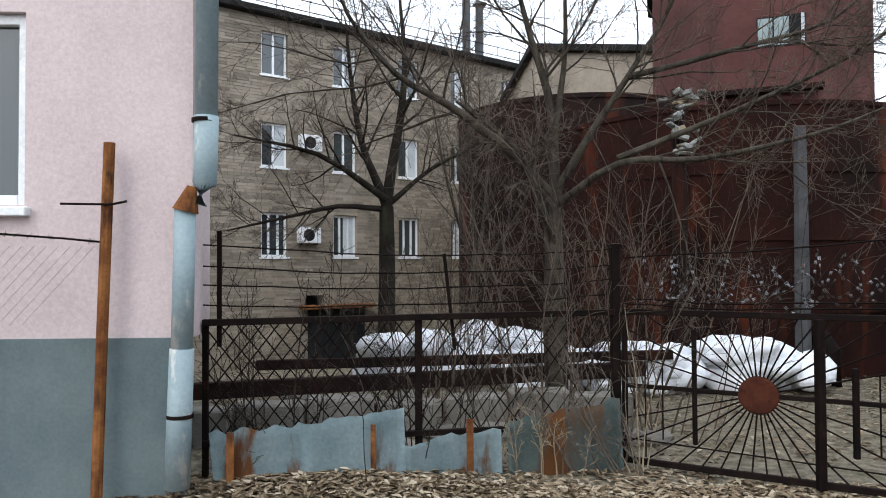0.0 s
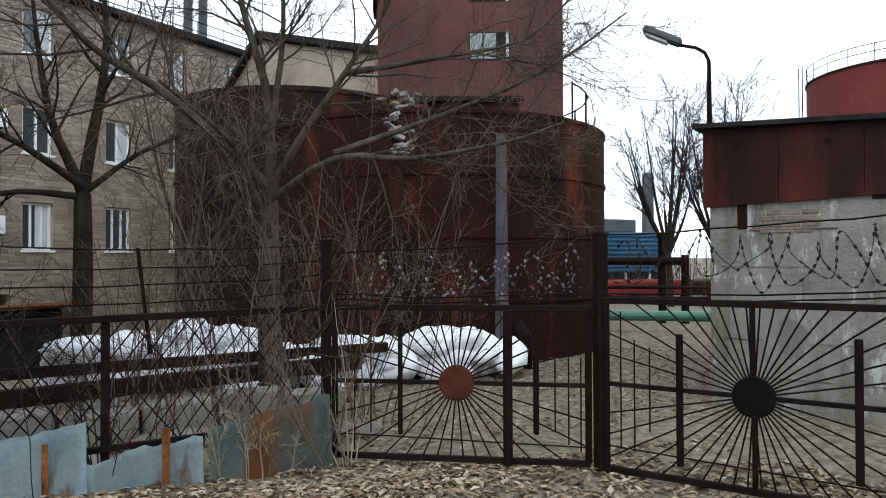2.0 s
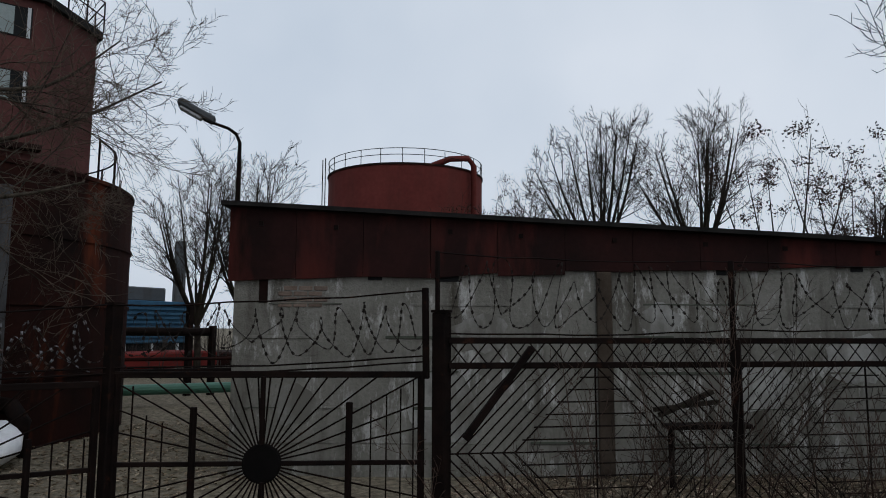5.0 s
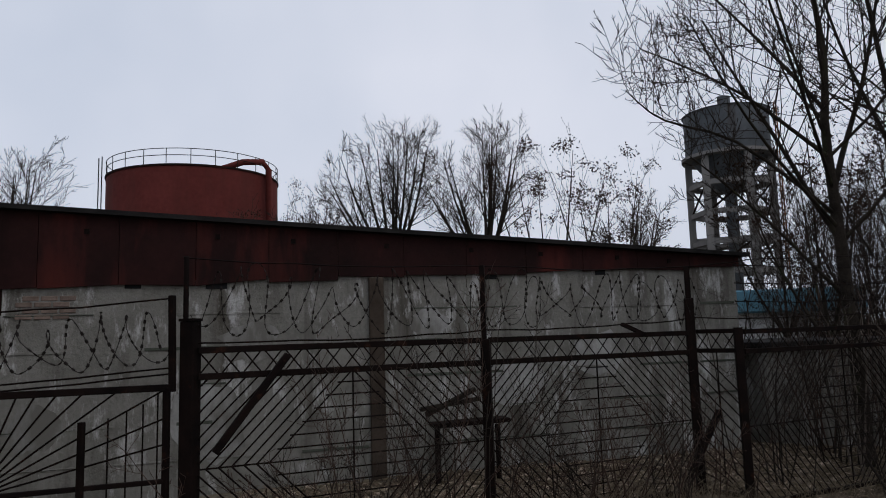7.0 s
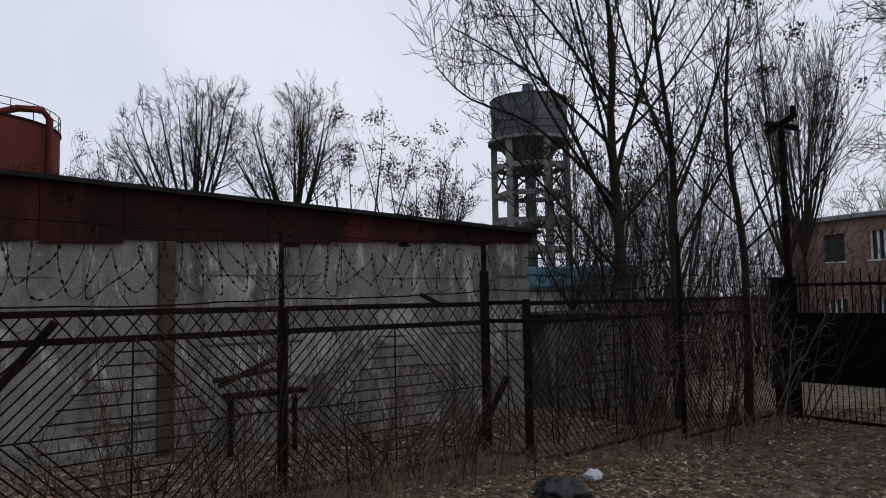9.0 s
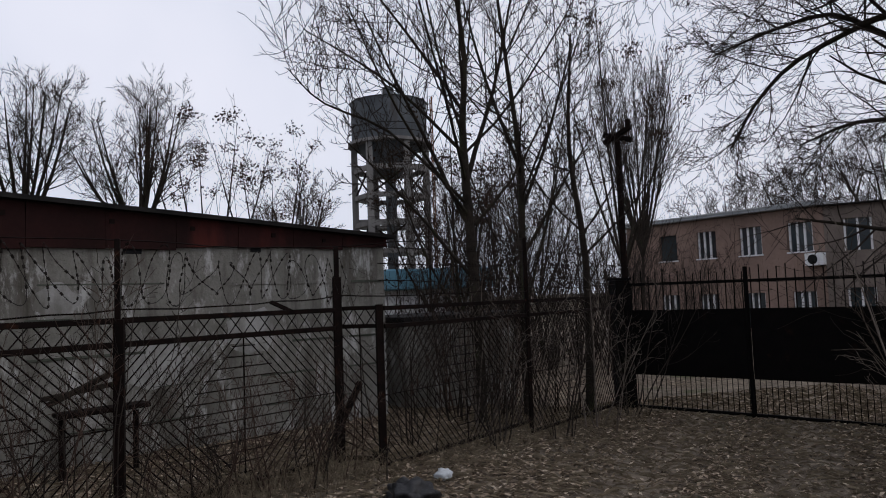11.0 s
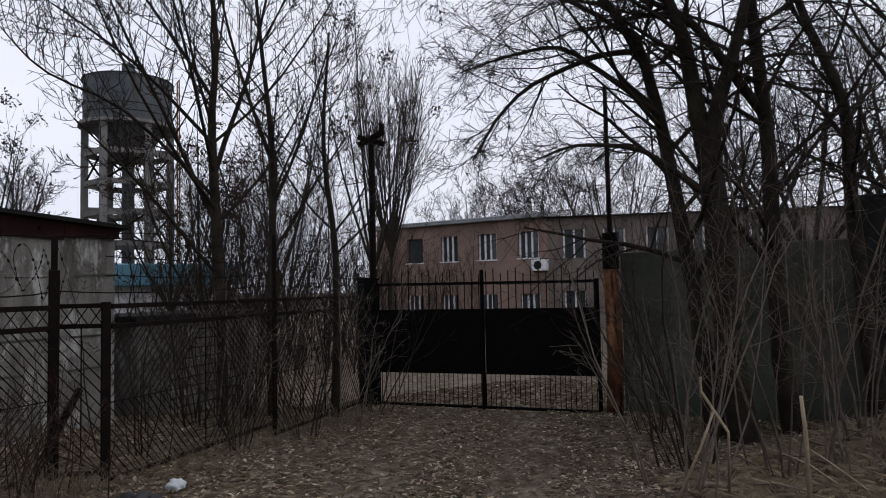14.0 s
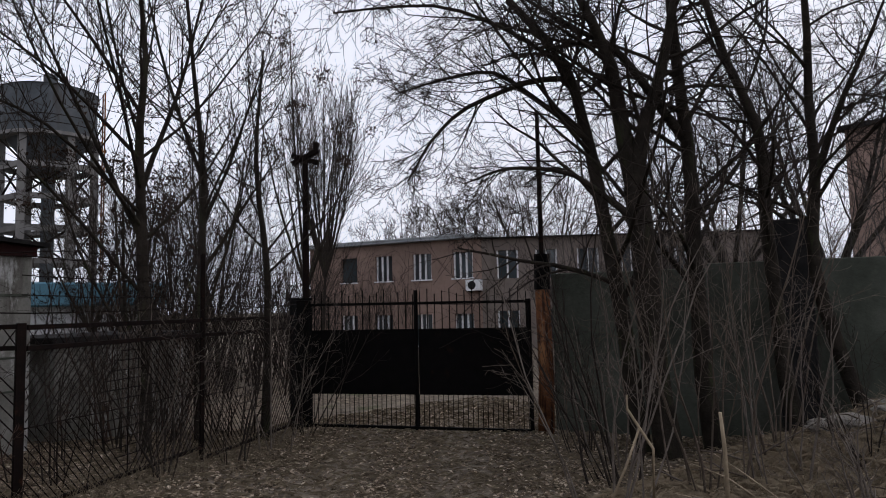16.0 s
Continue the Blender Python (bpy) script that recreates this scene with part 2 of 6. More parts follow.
c_ = mixed(n_, l_, yard_, c_, ramp_node(n_, l_, small, [(0.3, (0.07, 0.062, 0.045)), (0.5, (0.20, 0.175, 0.13)), (0.7, (0.33, 0.29, 0.22))]))
c_ = mixed(n_, l_, g_, c_, (0.06, 0.07, 0.028))
c_ = mixed(n_, l_, 0.5, c_, ramp_node(n_, l_, fine_, [(0.3, (0.4, 0.4, 0.4)), (0.7, (1, 1, 1))]), "MULTIPLY")
l_.new(c_, b_.inputs["Base Color"])
bump_node(n_, l_, b_, small, 0.8, 0.03)
GROUND = m_ground

m_leaf, n_, l_, b_ = material("fallen_leaf", 0.9)
geo_ = n_.new("ShaderNodeNewGeometry")
c_ = ramp_node(n_, l_, geo_.outputs["Random Per Island"], [(0.0, (0.06, 0.042, 0.026)), (0.4, (0.16, 0.118, 0.076)), (0.75, (0.26, 0.205, 0.142)), (1.0, (0.38, 0.32, 0.24))])
l_.new(c_, b_.inputs["Base Color"])
LEAF = m_leaf
m_leaf, n_, l_, b_ = material("damp_fallen_leaf", 0.9)
geo_ = n_.new("ShaderNodeNewGeometry")
c_ = ramp_node(n_, l_, geo_.outputs["Random Per Island"], [(0.0, (0.04, 0.029, 0.02)), (0.35, (0.15, 0.112, 0.078)), (0.75, (0.30, 0.238, 0.175)), (1.0, (0.44, 0.37, 0.285))])
l_.new(c_, b_.inputs["Base Color"])
LEAF_DAMP = m_leaf

# ---- mesh helpers ----


def mesh_of(name, bm, mat, smooth=False):
    me = bpy.data.meshes.new(name)
    bm.to_mesh(me)
    bm.free()
    me.materials.append(mat)
    if smooth:
        me.polygons.foreach_set("use_smooth", [True] * len(me.polygons))
    return me


def part(name, bm, mat, parent=None, label="", smooth=False):
    ob = new(name, mesh_of(name, bm, mat, smooth))
    if parent:
        ob.parent = parent
    if label:
        ob["label"] = label
    return ob


def thing(name, label, category, group="", kind="", at=(0, 0, 0)):
    ob = new(name)
    ob.location = at
    ob.empty_display_size = 0.1
    return tagged(ob, label, category, group, kind)


def single(name, bm, mat, label, category, group="", kind="", smooth=False):
    return tagged(part(name, bm, mat, smooth=smooth), label, category, group, kind)


def bevelled(bm, w, seg=1):
    if w > 0:
        bmesh.ops.bevel(bm, geom=bm.edges[:], offset=w, segments=seg, affect="EDGES", profile=0.7)
    return bm


def add_box(bm, lo, hi, m=None):
    vs = [bm.verts.new(Vector((x, y, z)) if m is None else m @ Vector((x, y, z))) for x in (lo[0], hi[0]) for y in (lo[1], hi[1]) for z in (lo[2], hi[2])]
    for q in ((0, 1, 3, 2), (4, 6, 7, 5), (0, 4, 5, 1), (2, 3, 7, 6), (0, 2, 6, 4), (1, 5, 7, 3)):
        bm.faces.new([vs[i] for i in q])


def box(lo, hi, bevel=0.0, m=None):
    bm = bmesh.new()
    add_box(bm, lo, hi, m)
    return bevelled(bm, bevel)


def axis_frame(a, b, up=(0, 0, 1)):
    a, b = Vector(a), Vector(b)
    d = (b - a).normalized()
    u = Vector(up)
    if abs(d.dot(u)) > 0.98:
        u = Vector((1, 0, 0))
    s = d.cross(u).normalized()
    return a, b, d, s, s.cross(d)


def add_beam(bm, a, b, w, h, up=(0, 0, 1)):
    """A bar of rectangular section from a to b, w across and h along up."""
    a, b, d, s, u = axis_frame(a, b, up)
    v = [bm.verts.new(p + s * (i * w / 2) + u * (j * h / 2)) for p in (a, b) for i, j in ((-1, -1), (1, -1), (1, 1), (-1, 1))]
    for k in range(4):
        bm.faces.new((v[k], v[(k + 1) % 4], v[4 + (k + 1) % 4], v[4 + k]))
    bm.faces.new(v[3::-1])
    bm.faces.new(v[4:])


def beam(a, b, w, h, up=(0, 0, 1), bevel=0.0):
    bm = bmesh.new()
    add_beam(bm, a, b, w, h, up)
    return bevelled(bm, bevel)


def add_tube(bm, pts, radii, sides=8, cap=True):
    pts = [Vector(p) for p in pts]
    rings = []
    for i, p in enumerate(pts):
        d = pts[min(i + 1, len(pts) - 1)] - pts[max(i - 1, 0)]
        _, _, d, s, u = axis_frame((0, 0, 0), d)
        r = radii[i] if isinstance(radii, (list, tuple)) else radii
        rings.append([bm.verts.new(p + (s * math.cos(k * math.tau / sides) + u * math.sin(k * math.tau / sides)) * r) for k in range(sides)])
    for r0, r1 in zip(rings, rings[1:]):
        for k in range(sides):
            bm.faces.new((r0[k], r0[(k + 1) % sides], r1[(k + 1) % sides], r1[k]))
    if cap:
        bm.faces.new(rings[0][::-1])
        bm.faces.new(rings[-1])


def tube(pts, radii, sides=8):
    bm = bmesh.new()
    add_tube(bm, pts, radii, sides)
    return bm


def add_drum(bm, c, r, z0, z1, sides=48, cap=True, r1=None):
    r1 = r if r1 is None else r1
    a = [bm.verts.new((c[0] + r * math.cos(k * math.tau / sides), c[1] + r * math.sin(k * math.tau / sides), z0)) for k in range(sides)]
    b = [bm.verts.new((c[0] + r1 * math.cos(k * math.tau / sides), c[1] + r1 * math.sin(k * math.tau / sides), z1)) for k in range(sides)]
    for k in range(sides):
        bm.faces.new((a[k], a[(k + 1) % sides], b[(k + 1) % sides], b[k]))
    if cap:
        bm.faces.new(a[::-1])
        bm.faces.new(b)


def drum(*a, **k):
    bm = bmesh.new()
    add_drum(bm, *a, **k)
    return bm


def line_frame(p, q):
    """A pose at p with x along p to q, z up; y points away to the left of the line."""
    d = Vector((q[0] - p[0], q[1] - p[1], 0))
    return Matrix.Translation((p[0], p[1], 0)) @ Matrix.Rotation(math.atan2(d.y, d.x), 4, "Z"), d.length


def smooth_step(v):
    v = max(0.0, min(1.0, v))
    return v * v * (3 - 2 * v)


def ground_z(x, y):
    """Height of the ground: level by the sun gate, falling to the black gate, a bank of rubble to its side, a sunken court before the office."""
    z = -0.33 * smooth_step((-y - 1.0) / 5.0) * smooth_step((x + 2) / 6)
    z += 0.035 * noise.noise((x * 0.55, y * 0.55, 0)) + 0.012 * noise.noise((x * 2.7, y * 2.7, 3))
    z += 0.16 * math.exp(-((x + 0.5) ** 2 / 2.2 + (y - 4.7) ** 2 / 0.16))
    d = math.hypot((x - 3.1) / 1.5, (y + 9.6) / 1.6)
    z += 0.85 * math.exp(-d * d)
    z -= 1.65 * smooth_step((1.3 - x) / 1.3) * smooth_step((y - 10.0) / 2.2)
    if x > 25:
        z -= 0.5 * smooth_step((x - 25) / 15)
    return z


# ---- ground ----
def axis_values(lo, hi, step, reach):
    core = list(np.arange(lo, hi + 1e-6, step))
    out, d, k = [], 1.0, 0.0
    while k < reach:
        k += d
        d *= 1.5
        out.append(k)
    return [lo - v for v in out[::-1]] + core + [hi + v for v in out]


gx, gy = axis_values(-6, 15, 0.16, 900), axis_values(-14, 13, 0.16, 900)
g_verts = [(x, y, ground_z(x, y)) for y in gy for x in gx]
w_ = len(gx)
g_faces = [(j * w_ + i, j * w_ + i + 1, (j + 1) * w_ + i + 1, (j + 1) * w_ + i) for j in range(len(gy) - 1) for i in range(w_ - 1)]
g_me = bpy.data.meshes.new("ground")
g_me.from_pydata(g_verts, [], g_faces)
g_me.materials.append(GROUND)
g_me.polygons.foreach_set("use_smooth", [True] * len(g_faces))
tagged(new("ground", g_me), "brown earth yard strewn with dry leaves", "ground", kind="structure")

# ---- pink building ----
PY = 4.5


def skew_prism(x0, x1, y0, y1, slant, z0, z1):
    """A block whose right-hand side runs back at a slant."""
    bm = bmesh.new()
    lo = [(x0, y0), (x1, y0), (x1 - slant, y1), (x0, y1)]
    a = [bm.verts.new((x, y, z0)) for x, y in lo]
    b = [bm.verts.new((x, y, z1)) for x, y in lo]
    for k in range(4):
        bm.faces.new((a[k], a[(k + 1) % 4], b[(k + 1) % 4], b[k]))
    bm.faces.new(a[::-1])
    bm.faces.new(b)
    return bm


pink = thing("plastered_building", "pink plastered building with grey painted plinth", "building")
part("plinth", skew_prism(-9.0, -1.19, PY, 12, 3.3, -0.4, 1.12), PLINTH, pink, "grey-blue painted plinth", False)
wx0, wx1, wz0, wz1 = -3.5, -2.24, 1.99, 3.26
fy = PY + 0.035
bm = bmesh.new()
for lo, hi in (((-9, fy, 1.12), (wx0, fy + 0.4, 7.2)), ((wx1, fy, 1.12), (-1.16, fy + 0.4, 7.2)), ((wx0, fy, 1.12), (wx1, fy + 0.4, wz0)), ((wx0, fy, wz1), (wx1, fy + 0.4, 7.2))):
    add_box(bm, lo, hi)
part("wall", bm, PINK, pink)
part("wall", skew_prism(-9, -1.16, fy + 0.4, 12, 3.3, 1.12, 7.2), PINK, pink)
part("roof", skew_prism(-9.3, -0.9, PY - 0.3, 12.2, 3.3, 7.2, 7.32), SLATE, pink, "grey sheet metal roof")
win = part("window", box((wx0 + 0.06, fy + 0.10, wz0 + 0.06), (wx1 - 0.06, fy + 0.12, wz1 - 0.06)), GLASS, pink, "window with dark panes")
bm = bmesh.new()
for lo, hi in (((wx0, fy + 0.05, wz0), (wx0 + 0.07, fy + 0.14, wz1)), ((wx1 - 0.07, fy + 0.05, wz0), (wx1, fy + 0.14, wz1)), ((wx0 + 0.07, fy + 0.05, wz0), (wx1 - 0.07, fy + 0.14, wz0 + 0.07)),
               ((wx0 + 0.07, fy + 0.05, wz1 - 0.07), (wx1 - 0.07, fy + 0.14, wz1)), ((-2.9, fy + 0.05, wz0 + 0.07), (-2.84, fy + 0.14, wz1 - 0.07))):
    add_box(bm, lo, hi)
part("window_frame", bevelled(bm, 0.006), WHITE, win, "white window frame")
part("curtain", box((wx0 + 0.07, fy + 0.125, wz0 + 0.07), (wx1 - 0.07, fy + 0.135, wz0 + 0.62)), CURTAIN, win, "pale half curtain")
part("window_sill", box((wx0 - 0.05, fy - 0.07, wz0 - 0.075), (wx1 + 0.04, fy + 0.05, wz0 - 0.012), 0.008), WHITE, pink, "pale window sill")

GLASS_PALE = surface("pale_dusty_glass", (0.17, 0.22, 0.22), (0.26, 0.31, 0.31), 3, rough=0.35)
PATCH = surface("pale_plaster_patch", (0.22, 0.22, 0.21), (0.42, 0.42, 0.40), 3, (0.14, 0.135, 0.12), 2.5, (0.42, 0.6), (1, 1, 0.4))

# ---- brick office building ----
BP, BQ = (-4.455, 22.325), (1.768, 26.56)
bf, _ = line_frame(BP, BQ)


def wall_with_holes(x0, x1, z0, z1, holes, y0, y1, m):
    """A wall in the xz plane from y0 to y1, with rectangular holes cut through it."""
    xs = sorted({x0, x1, *[v for h in holes for v in h[:2]]})
    zs = sorted({z0, z1, *[v for h in holes for v in h[2:]]})
    bm = bmesh.new()
    for a, b in zip(xs, xs[1:]):
        run = None
        for c, d in zip(zs, zs[1:]):
            solid = not any(h[0] < (a + b) / 2 < h[1] and h[2] < (c + d) / 2 < h[3] for h in holes)
            if solid:
                run = (run[0], d) if run else (c, d)
            if run and (not solid or d == zs[-1]):
                add_box(bm, (a, y0, run[0]), (b, y1, run[1]), m)
                run = None
    return bm


def add_window(parent, m, x0, x1, z0, z1, depth, bars, back=GLASS, curtain=False):
    """A framed window set into a hole, with upright bars at the given shares of its width."""
    win = part("window", box((x0, depth, z0), (x1, depth + 0.03, z1), 0, m), back, parent)
    bm, f = bmesh.new(), 0.07
    for lo, hi in (((x0, z0), (x0 + f, z1)), ((x1 - f, z0), (x1, z1)), ((x0 + f, z0), (x1 - f, z0 + f)), ((x0 + f, z1 - f), (x1 - f, z1))):
        add_box(bm, (lo[0], depth - 0.05, lo[1]), (hi[0], depth, hi[1]), m)
    for b in bars:
        xb = x0 + (x1 - x0) * b
        add_box(bm, (xb - f / 2, depth - 0.045, z0 + f), (xb + f / 2, depth, z1 - f), m)
    part("window_frame", bm, WHITE, win, "white window frame")
    if curtain:
        part("curtain", box((x0 + 0.5 * (x1 - x0), depth - 0.012, z0 + f), (x1 - f, depth - 0.004, z1 - f), 0, m), CURTAIN, win, "pale curtain")
    part("window_sill", box((x0 - 0.06, -0.06, z0 - 0.06), (x1 + 0.06, depth - 0.051, z0 - 0.004), 0, m), WHITE, win)


office = thing("brick_office_building", "four-storey grey-yellow brick office building with white windows", "building")
cols = [-2.6, 0.0, 2.56, 5.2, 7.6, 10.2, 12.8]
holes = []
for i, x in enumerate(cols):
    for z in (1.87, 4.75, 7.7):
        if x < 8 or z > 7:
            holes.append((x, x + 0.9 - (0.25 if i == 4 else 0), z, z + 1.42))
holes.append((1.55, 2.2, 0.25, 0.6))
part("wall", wall_with_holes(-8, 15, -2.3, 9.55, holes, 0, 0.45, bf), BRICK_WALL, office)
# solid block, its dark colour stands in for unlit rooms
part("wall", box((-8, 0.45, -2.3), (15, 9, 9.55), 0, bf), INTERIOR_SHADE, office, "solid dark block painted as unlit rooms behind the windows")
part("roof", box((-8.3, -0.35, 9.55), (15.3, 9.2, 9.78), 0.03, bf), TAR, office, "dark roof edge")
for k, h in enumerate(holes[:-1]):
    add_window(office, bf, *h, 0.16, (0.5,) if k % 3 else (0.33, 0.68), curtain=k % 2 == 0)
# courses of brick, one raised band each
bm = bmesh.new()
zc, rng = -2.0, random.Random(5)
while zc < 9.5:
    xs = [-8.0]
    cuts = sorted([v for h in holes for v in h[:2] if h[2] - 0.05 < zc + 0.06 < h[3] + 0.02])
    spans = list(zip([-8.0] + cuts[1::2], cuts[0::2] + [15.0]))
    for a, b in spans:
        x = a
        while x < b - 0.05:
            e = min(b, x + rng.uniform(0.24, 0.6))
            add_box(bm, (x, -rng.uniform(0.006, 0.026), zc), (e - 0.012, 0.0, zc + 0.083), bf)
            x = e
    zc += 0.10
tagged(part("brickwork", bm, BRICK_WALL, office, "weathered courses of brick"), kind="stuff")
part("basement_ledge", box((1.3, -0.55, 0.16), (3.9, 0, 0.28), 0.02, bf), RUST, office, "rusty sheet ledge over the basement")
part("basement_wall", box((1.6, -0.14, -2.1), (3.7, -0.03, 0.16), 0, bf), INTERIOR_SHADE, office)
roof_rail = thing("roof_railing", "thin steel railing along the flat roof edge", "railing")
for zz in (10.1, 10.45):
    part("rail", tube([bf @ Vector((-8, 0.2, zz)), bf @ Vector((15, 0.2, zz))], 0.02, 5), IRON, roof_rail)
for k in range(20):
    part("post", tube([bf @ Vector((-7.8 + k * 1.2, 0.2, 9.75)), bf @ Vector((-7.8 + k * 1.2, 0.2, 10.5))], 0.018, 5), IRON, roof_rail)
for x, top in ((9.2, 12.6), (9.9, 12.3)):
    vent = thing("roof_vent_pipe", "dark steel ventilation pipe on the roof", "pipe", "roof vent pipes")
    part("pipe", tube([bf @ Vector((x, 1.0, 9.7)), bf @ Vector((x, 1.0, top))], 0.17, 12), STEEL_GREY, vent)
    part("cap", tube([bf @ Vector((x, 1.0, top + 0.05)), bf @ Vector((x, 1.0, top + 0.2))], [0.3, 0.12], 12), STEEL_GREY, vent)


def ac_unit(m, group):
    ac = thing("air_conditioner", "white wall-mounted air conditioner outdoor unit", "air conditioner", group)
    part("body", box((0, -0.32, 0), (0.75, -0.04, 0.52), 0.015, m), WHITE, ac)
    bm = bmesh.new()
    c = m @ Vector((0.32, -0.325, 0.26))
    e1, e2 = m.to_3x3() @ Vector((1, 0, 0)), Vector((0, 0, 1))
    vs = [bm.verts.new(c + (e1 * math.cos(k * math.tau / 20) + e2 * math.sin(k * math.tau / 20)) * 0.2) for k in range(20)]
    bm.faces.new(vs)
    part("fan_grille", bm, INTERIOR_SHADE, ac, "dark round fan grille")
    for x in (0.1, 0.6):
        part("bracket", box((x, -0.3, -0.05), (x + 0.04, 0, -0.004), 0, m), IRON, ac)


for x, z in ((1.2, 2.32), (1.25, 5.35)):
    ac_unit(bf @ pose(x, 0, z), "air conditioners on the office")

# ---- rusted tanks and tower ----


def big_tank(name, c, r, z1, mat, label, seams, dome=0.35):
    t = thing(name, label, "tank")
    bm = drum(c, r, -0.3, z1, 64)
    add_drum(bm, c, r - 0.01, z1, z1 + dome, 64, True, r * 0.15)
    part("shell", bm, mat, t, smooth=False)
    for z in seams:
        part("seam", drum(c, r + 0.025, z, z + 0.05, 64), mat, t)
    return t


TC = (5.95, 12.45)
tank_a = big_tank("rusted_storage_tank", TC, 3.2, 3.85, TANK, "large dark rust-streaked steel storage tank", (0.9, 1.9, 2.85, 3.78), 0.12)
for k in range(7):
    a = radians(-60 + k * 16)
    part("guard_post", tube([(TC[0] + 2.9 * math.cos(a), TC[1] + 2.9 * math.sin(a), 3.85), (TC[0] + 2.9 * math.cos(a), TC[1] + 2.9 * math.sin(a), 4.6)], 0.018, 5), IRON, tank_a)
part("guard_rail", tube([(TC[0] + 2.9 * math.cos(radians(-60 + k * 8)), TC[1] + 2.9 * math.sin(radians(-60 + k * 8)), 4.58) for k in range(13)], 0.016, 5), IRON, tank_a)
big_tank("tarred_storage_tank", (4.15, 16.1), 2.75, 4.95, TANK_DARK, "dark tarred steel tank behind bare branches", (1.5, 3.2, 4.85), 0.08)
part("drain_pipe", tube([(5.75, 8.75, -0.1), (5.75, 8.75, 0.42), (5.72, 8.95, 0.6), (5.7, 9.45, 0.62)], 0.11, 12), IRON, tank_a, "dark elbow pipe", True)

tower = thing("maroon_tower", "octagonal maroon-painted tower block with roof railing", "building")
corners = [(5.97, 15.94), (6.56, 14.11), (8.31, 13.3), (9.93, 13.96), (10.6, 15.9), (9.9, 17.8), (8.2, 18.6), (6.6, 17.8)]
bm = bmesh.new()
a_ = [bm.verts.new((*c, -0.3)) for c in corners]
b2_ = [bm.verts.new((*c, 8.05)) for c in corners]
for k in range(8):
    bm.faces.new((a_[k], a_[(k + 1) % 8], b2_[(k + 1) % 8], b2_[k]))
bm.faces.new(b2_)
part("wall", bm, TOWER, tower)
mid_ = Vector((8.25, 15.9, 0))
bm = bmesh.new()
ed = [(mid_ + (Vector((*c, 0)) - mid_) * 1.05) for c in corners]
a_ = [bm.verts.new((c.x, c.y, 8.05)) for c in ed]
b2_ = [bm.verts.new((c.x, c.y, 8.2)) for c in ed]
for k in range(8):
    bm.faces.new((a_[k], a_[(k + 1) % 8], b2_[(k + 1) % 8], b2_[k]))
bm.faces.new(b2_)
bm.faces.new(a_[::-1])
part("roof", bm, TAR, tower, "thin dark roof slab")
for k in range(8):
    p, q = ed[k], ed[(k + 1) % 8]
    for zz in (8.55, 8.9):
        part("rail", tube([(p.x, p.y, zz), (q.x, q.y, zz)], 0.016, 5), IRON, tower)
    for s in range(3):
        w = p.lerp(q, s / 3)
        part("rail_post", tube([(w.x, w.y, 8.2), (w.x, w.y, 8.92)], 0.018, 5), IRON, tower)
tf, tl = line_frame(corners[1], corners[2])
for z in (5.95, 7.25):
    pane = part("window", box((0.85, -0.012, z), (1.75, 0.03, z + 0.62), 0, tf), INTERIOR_SHADE, tower, "window with one dark missing pane")
    for x in (0.87, 1.17):
        part("pane", box((x, -0.02, z + 0.03), (x + 0.27, -0.013, z + 0.59), 0, tf), GLASS_PALE, pane, "pale blue-grey pane")
    part("mullion", box((1.66, -0.03, z), (1.72, -0.013, z + 0.62), 0, tf), CURTAIN, pane)
part("cornice", beam(tf @ Vector((-0.4, -0.12, 5.05)), tf @ Vector((tl + 0.1, -0.12, 5.05)), 0.3, 0.1), TANK_DARK, tower)
annex = thing("flat_roofed_annex", "grey-green annex with flat roof behind tanks", "building")
part("wall", box((4.0, 20.5, -0.3), (9, 27, 7.9)), BRICK_WALL, annex)
part("roof", box((3.8, 20.3, 7.9), (9.2, 27.2, 8.12), 0.02), TAR, annex)
lag = thing("lagged_pipe", "vertical pipe with torn pale insulation before the tank", "pipe")
part("shaft", tube([(3.75, 8.78, -0.2), (3.75, 8.78, 3.85)], 0.09, 10), TANK_DARK, lag)
rng = random.Random(21)
for k in range(34):
    low = k % 2
    x = 3.75 + rng.uniform(-0.16, 0.2) + (0.0 if low else rng.uniform(-0.12, 0.1))
    z = rng.uniform(2.95, 3.45) if low else rng.uniform(3.42, 3.78)
    y = 8.62 + rng.uniform(-0.05, 0.05)
    d = Vector((rng.uniform(0.03, 0.09), rng.uniform(-0.03, 0.03), rng.uniform(-0.035, 0.035)))
    part("insulation", beam(Vector((x, y, z)) - d, Vector((x, y, z)) + d, 0.1, rng.uniform(0.025, 0.06), bevel=0.008), PATCH if k % 5 else DRY, lag, "torn pale insulation")
single("concrete_pole", tube([(5.49, 9.0, -0.2), (5.49, 9.0, 3.42)], [0.11, 0.08], 8), surface("dark_weathered_cement", (0.06, 0.06, 0.063), (0.11, 0.11, 0.113), 2, (0.04, 0.038, 0.036), 1.5, rough=0.92), "grey weathered concrete pole before the rusty tank", "pole")

# ---- shed ----
SP, SQ = (6.2, 5.65), (10.5, -2.2)
sf, sl = line_frame(SP, SQ)
shed = thing("concrete_shed", "long stained concrete shed with rusty steel fascia", "shed")
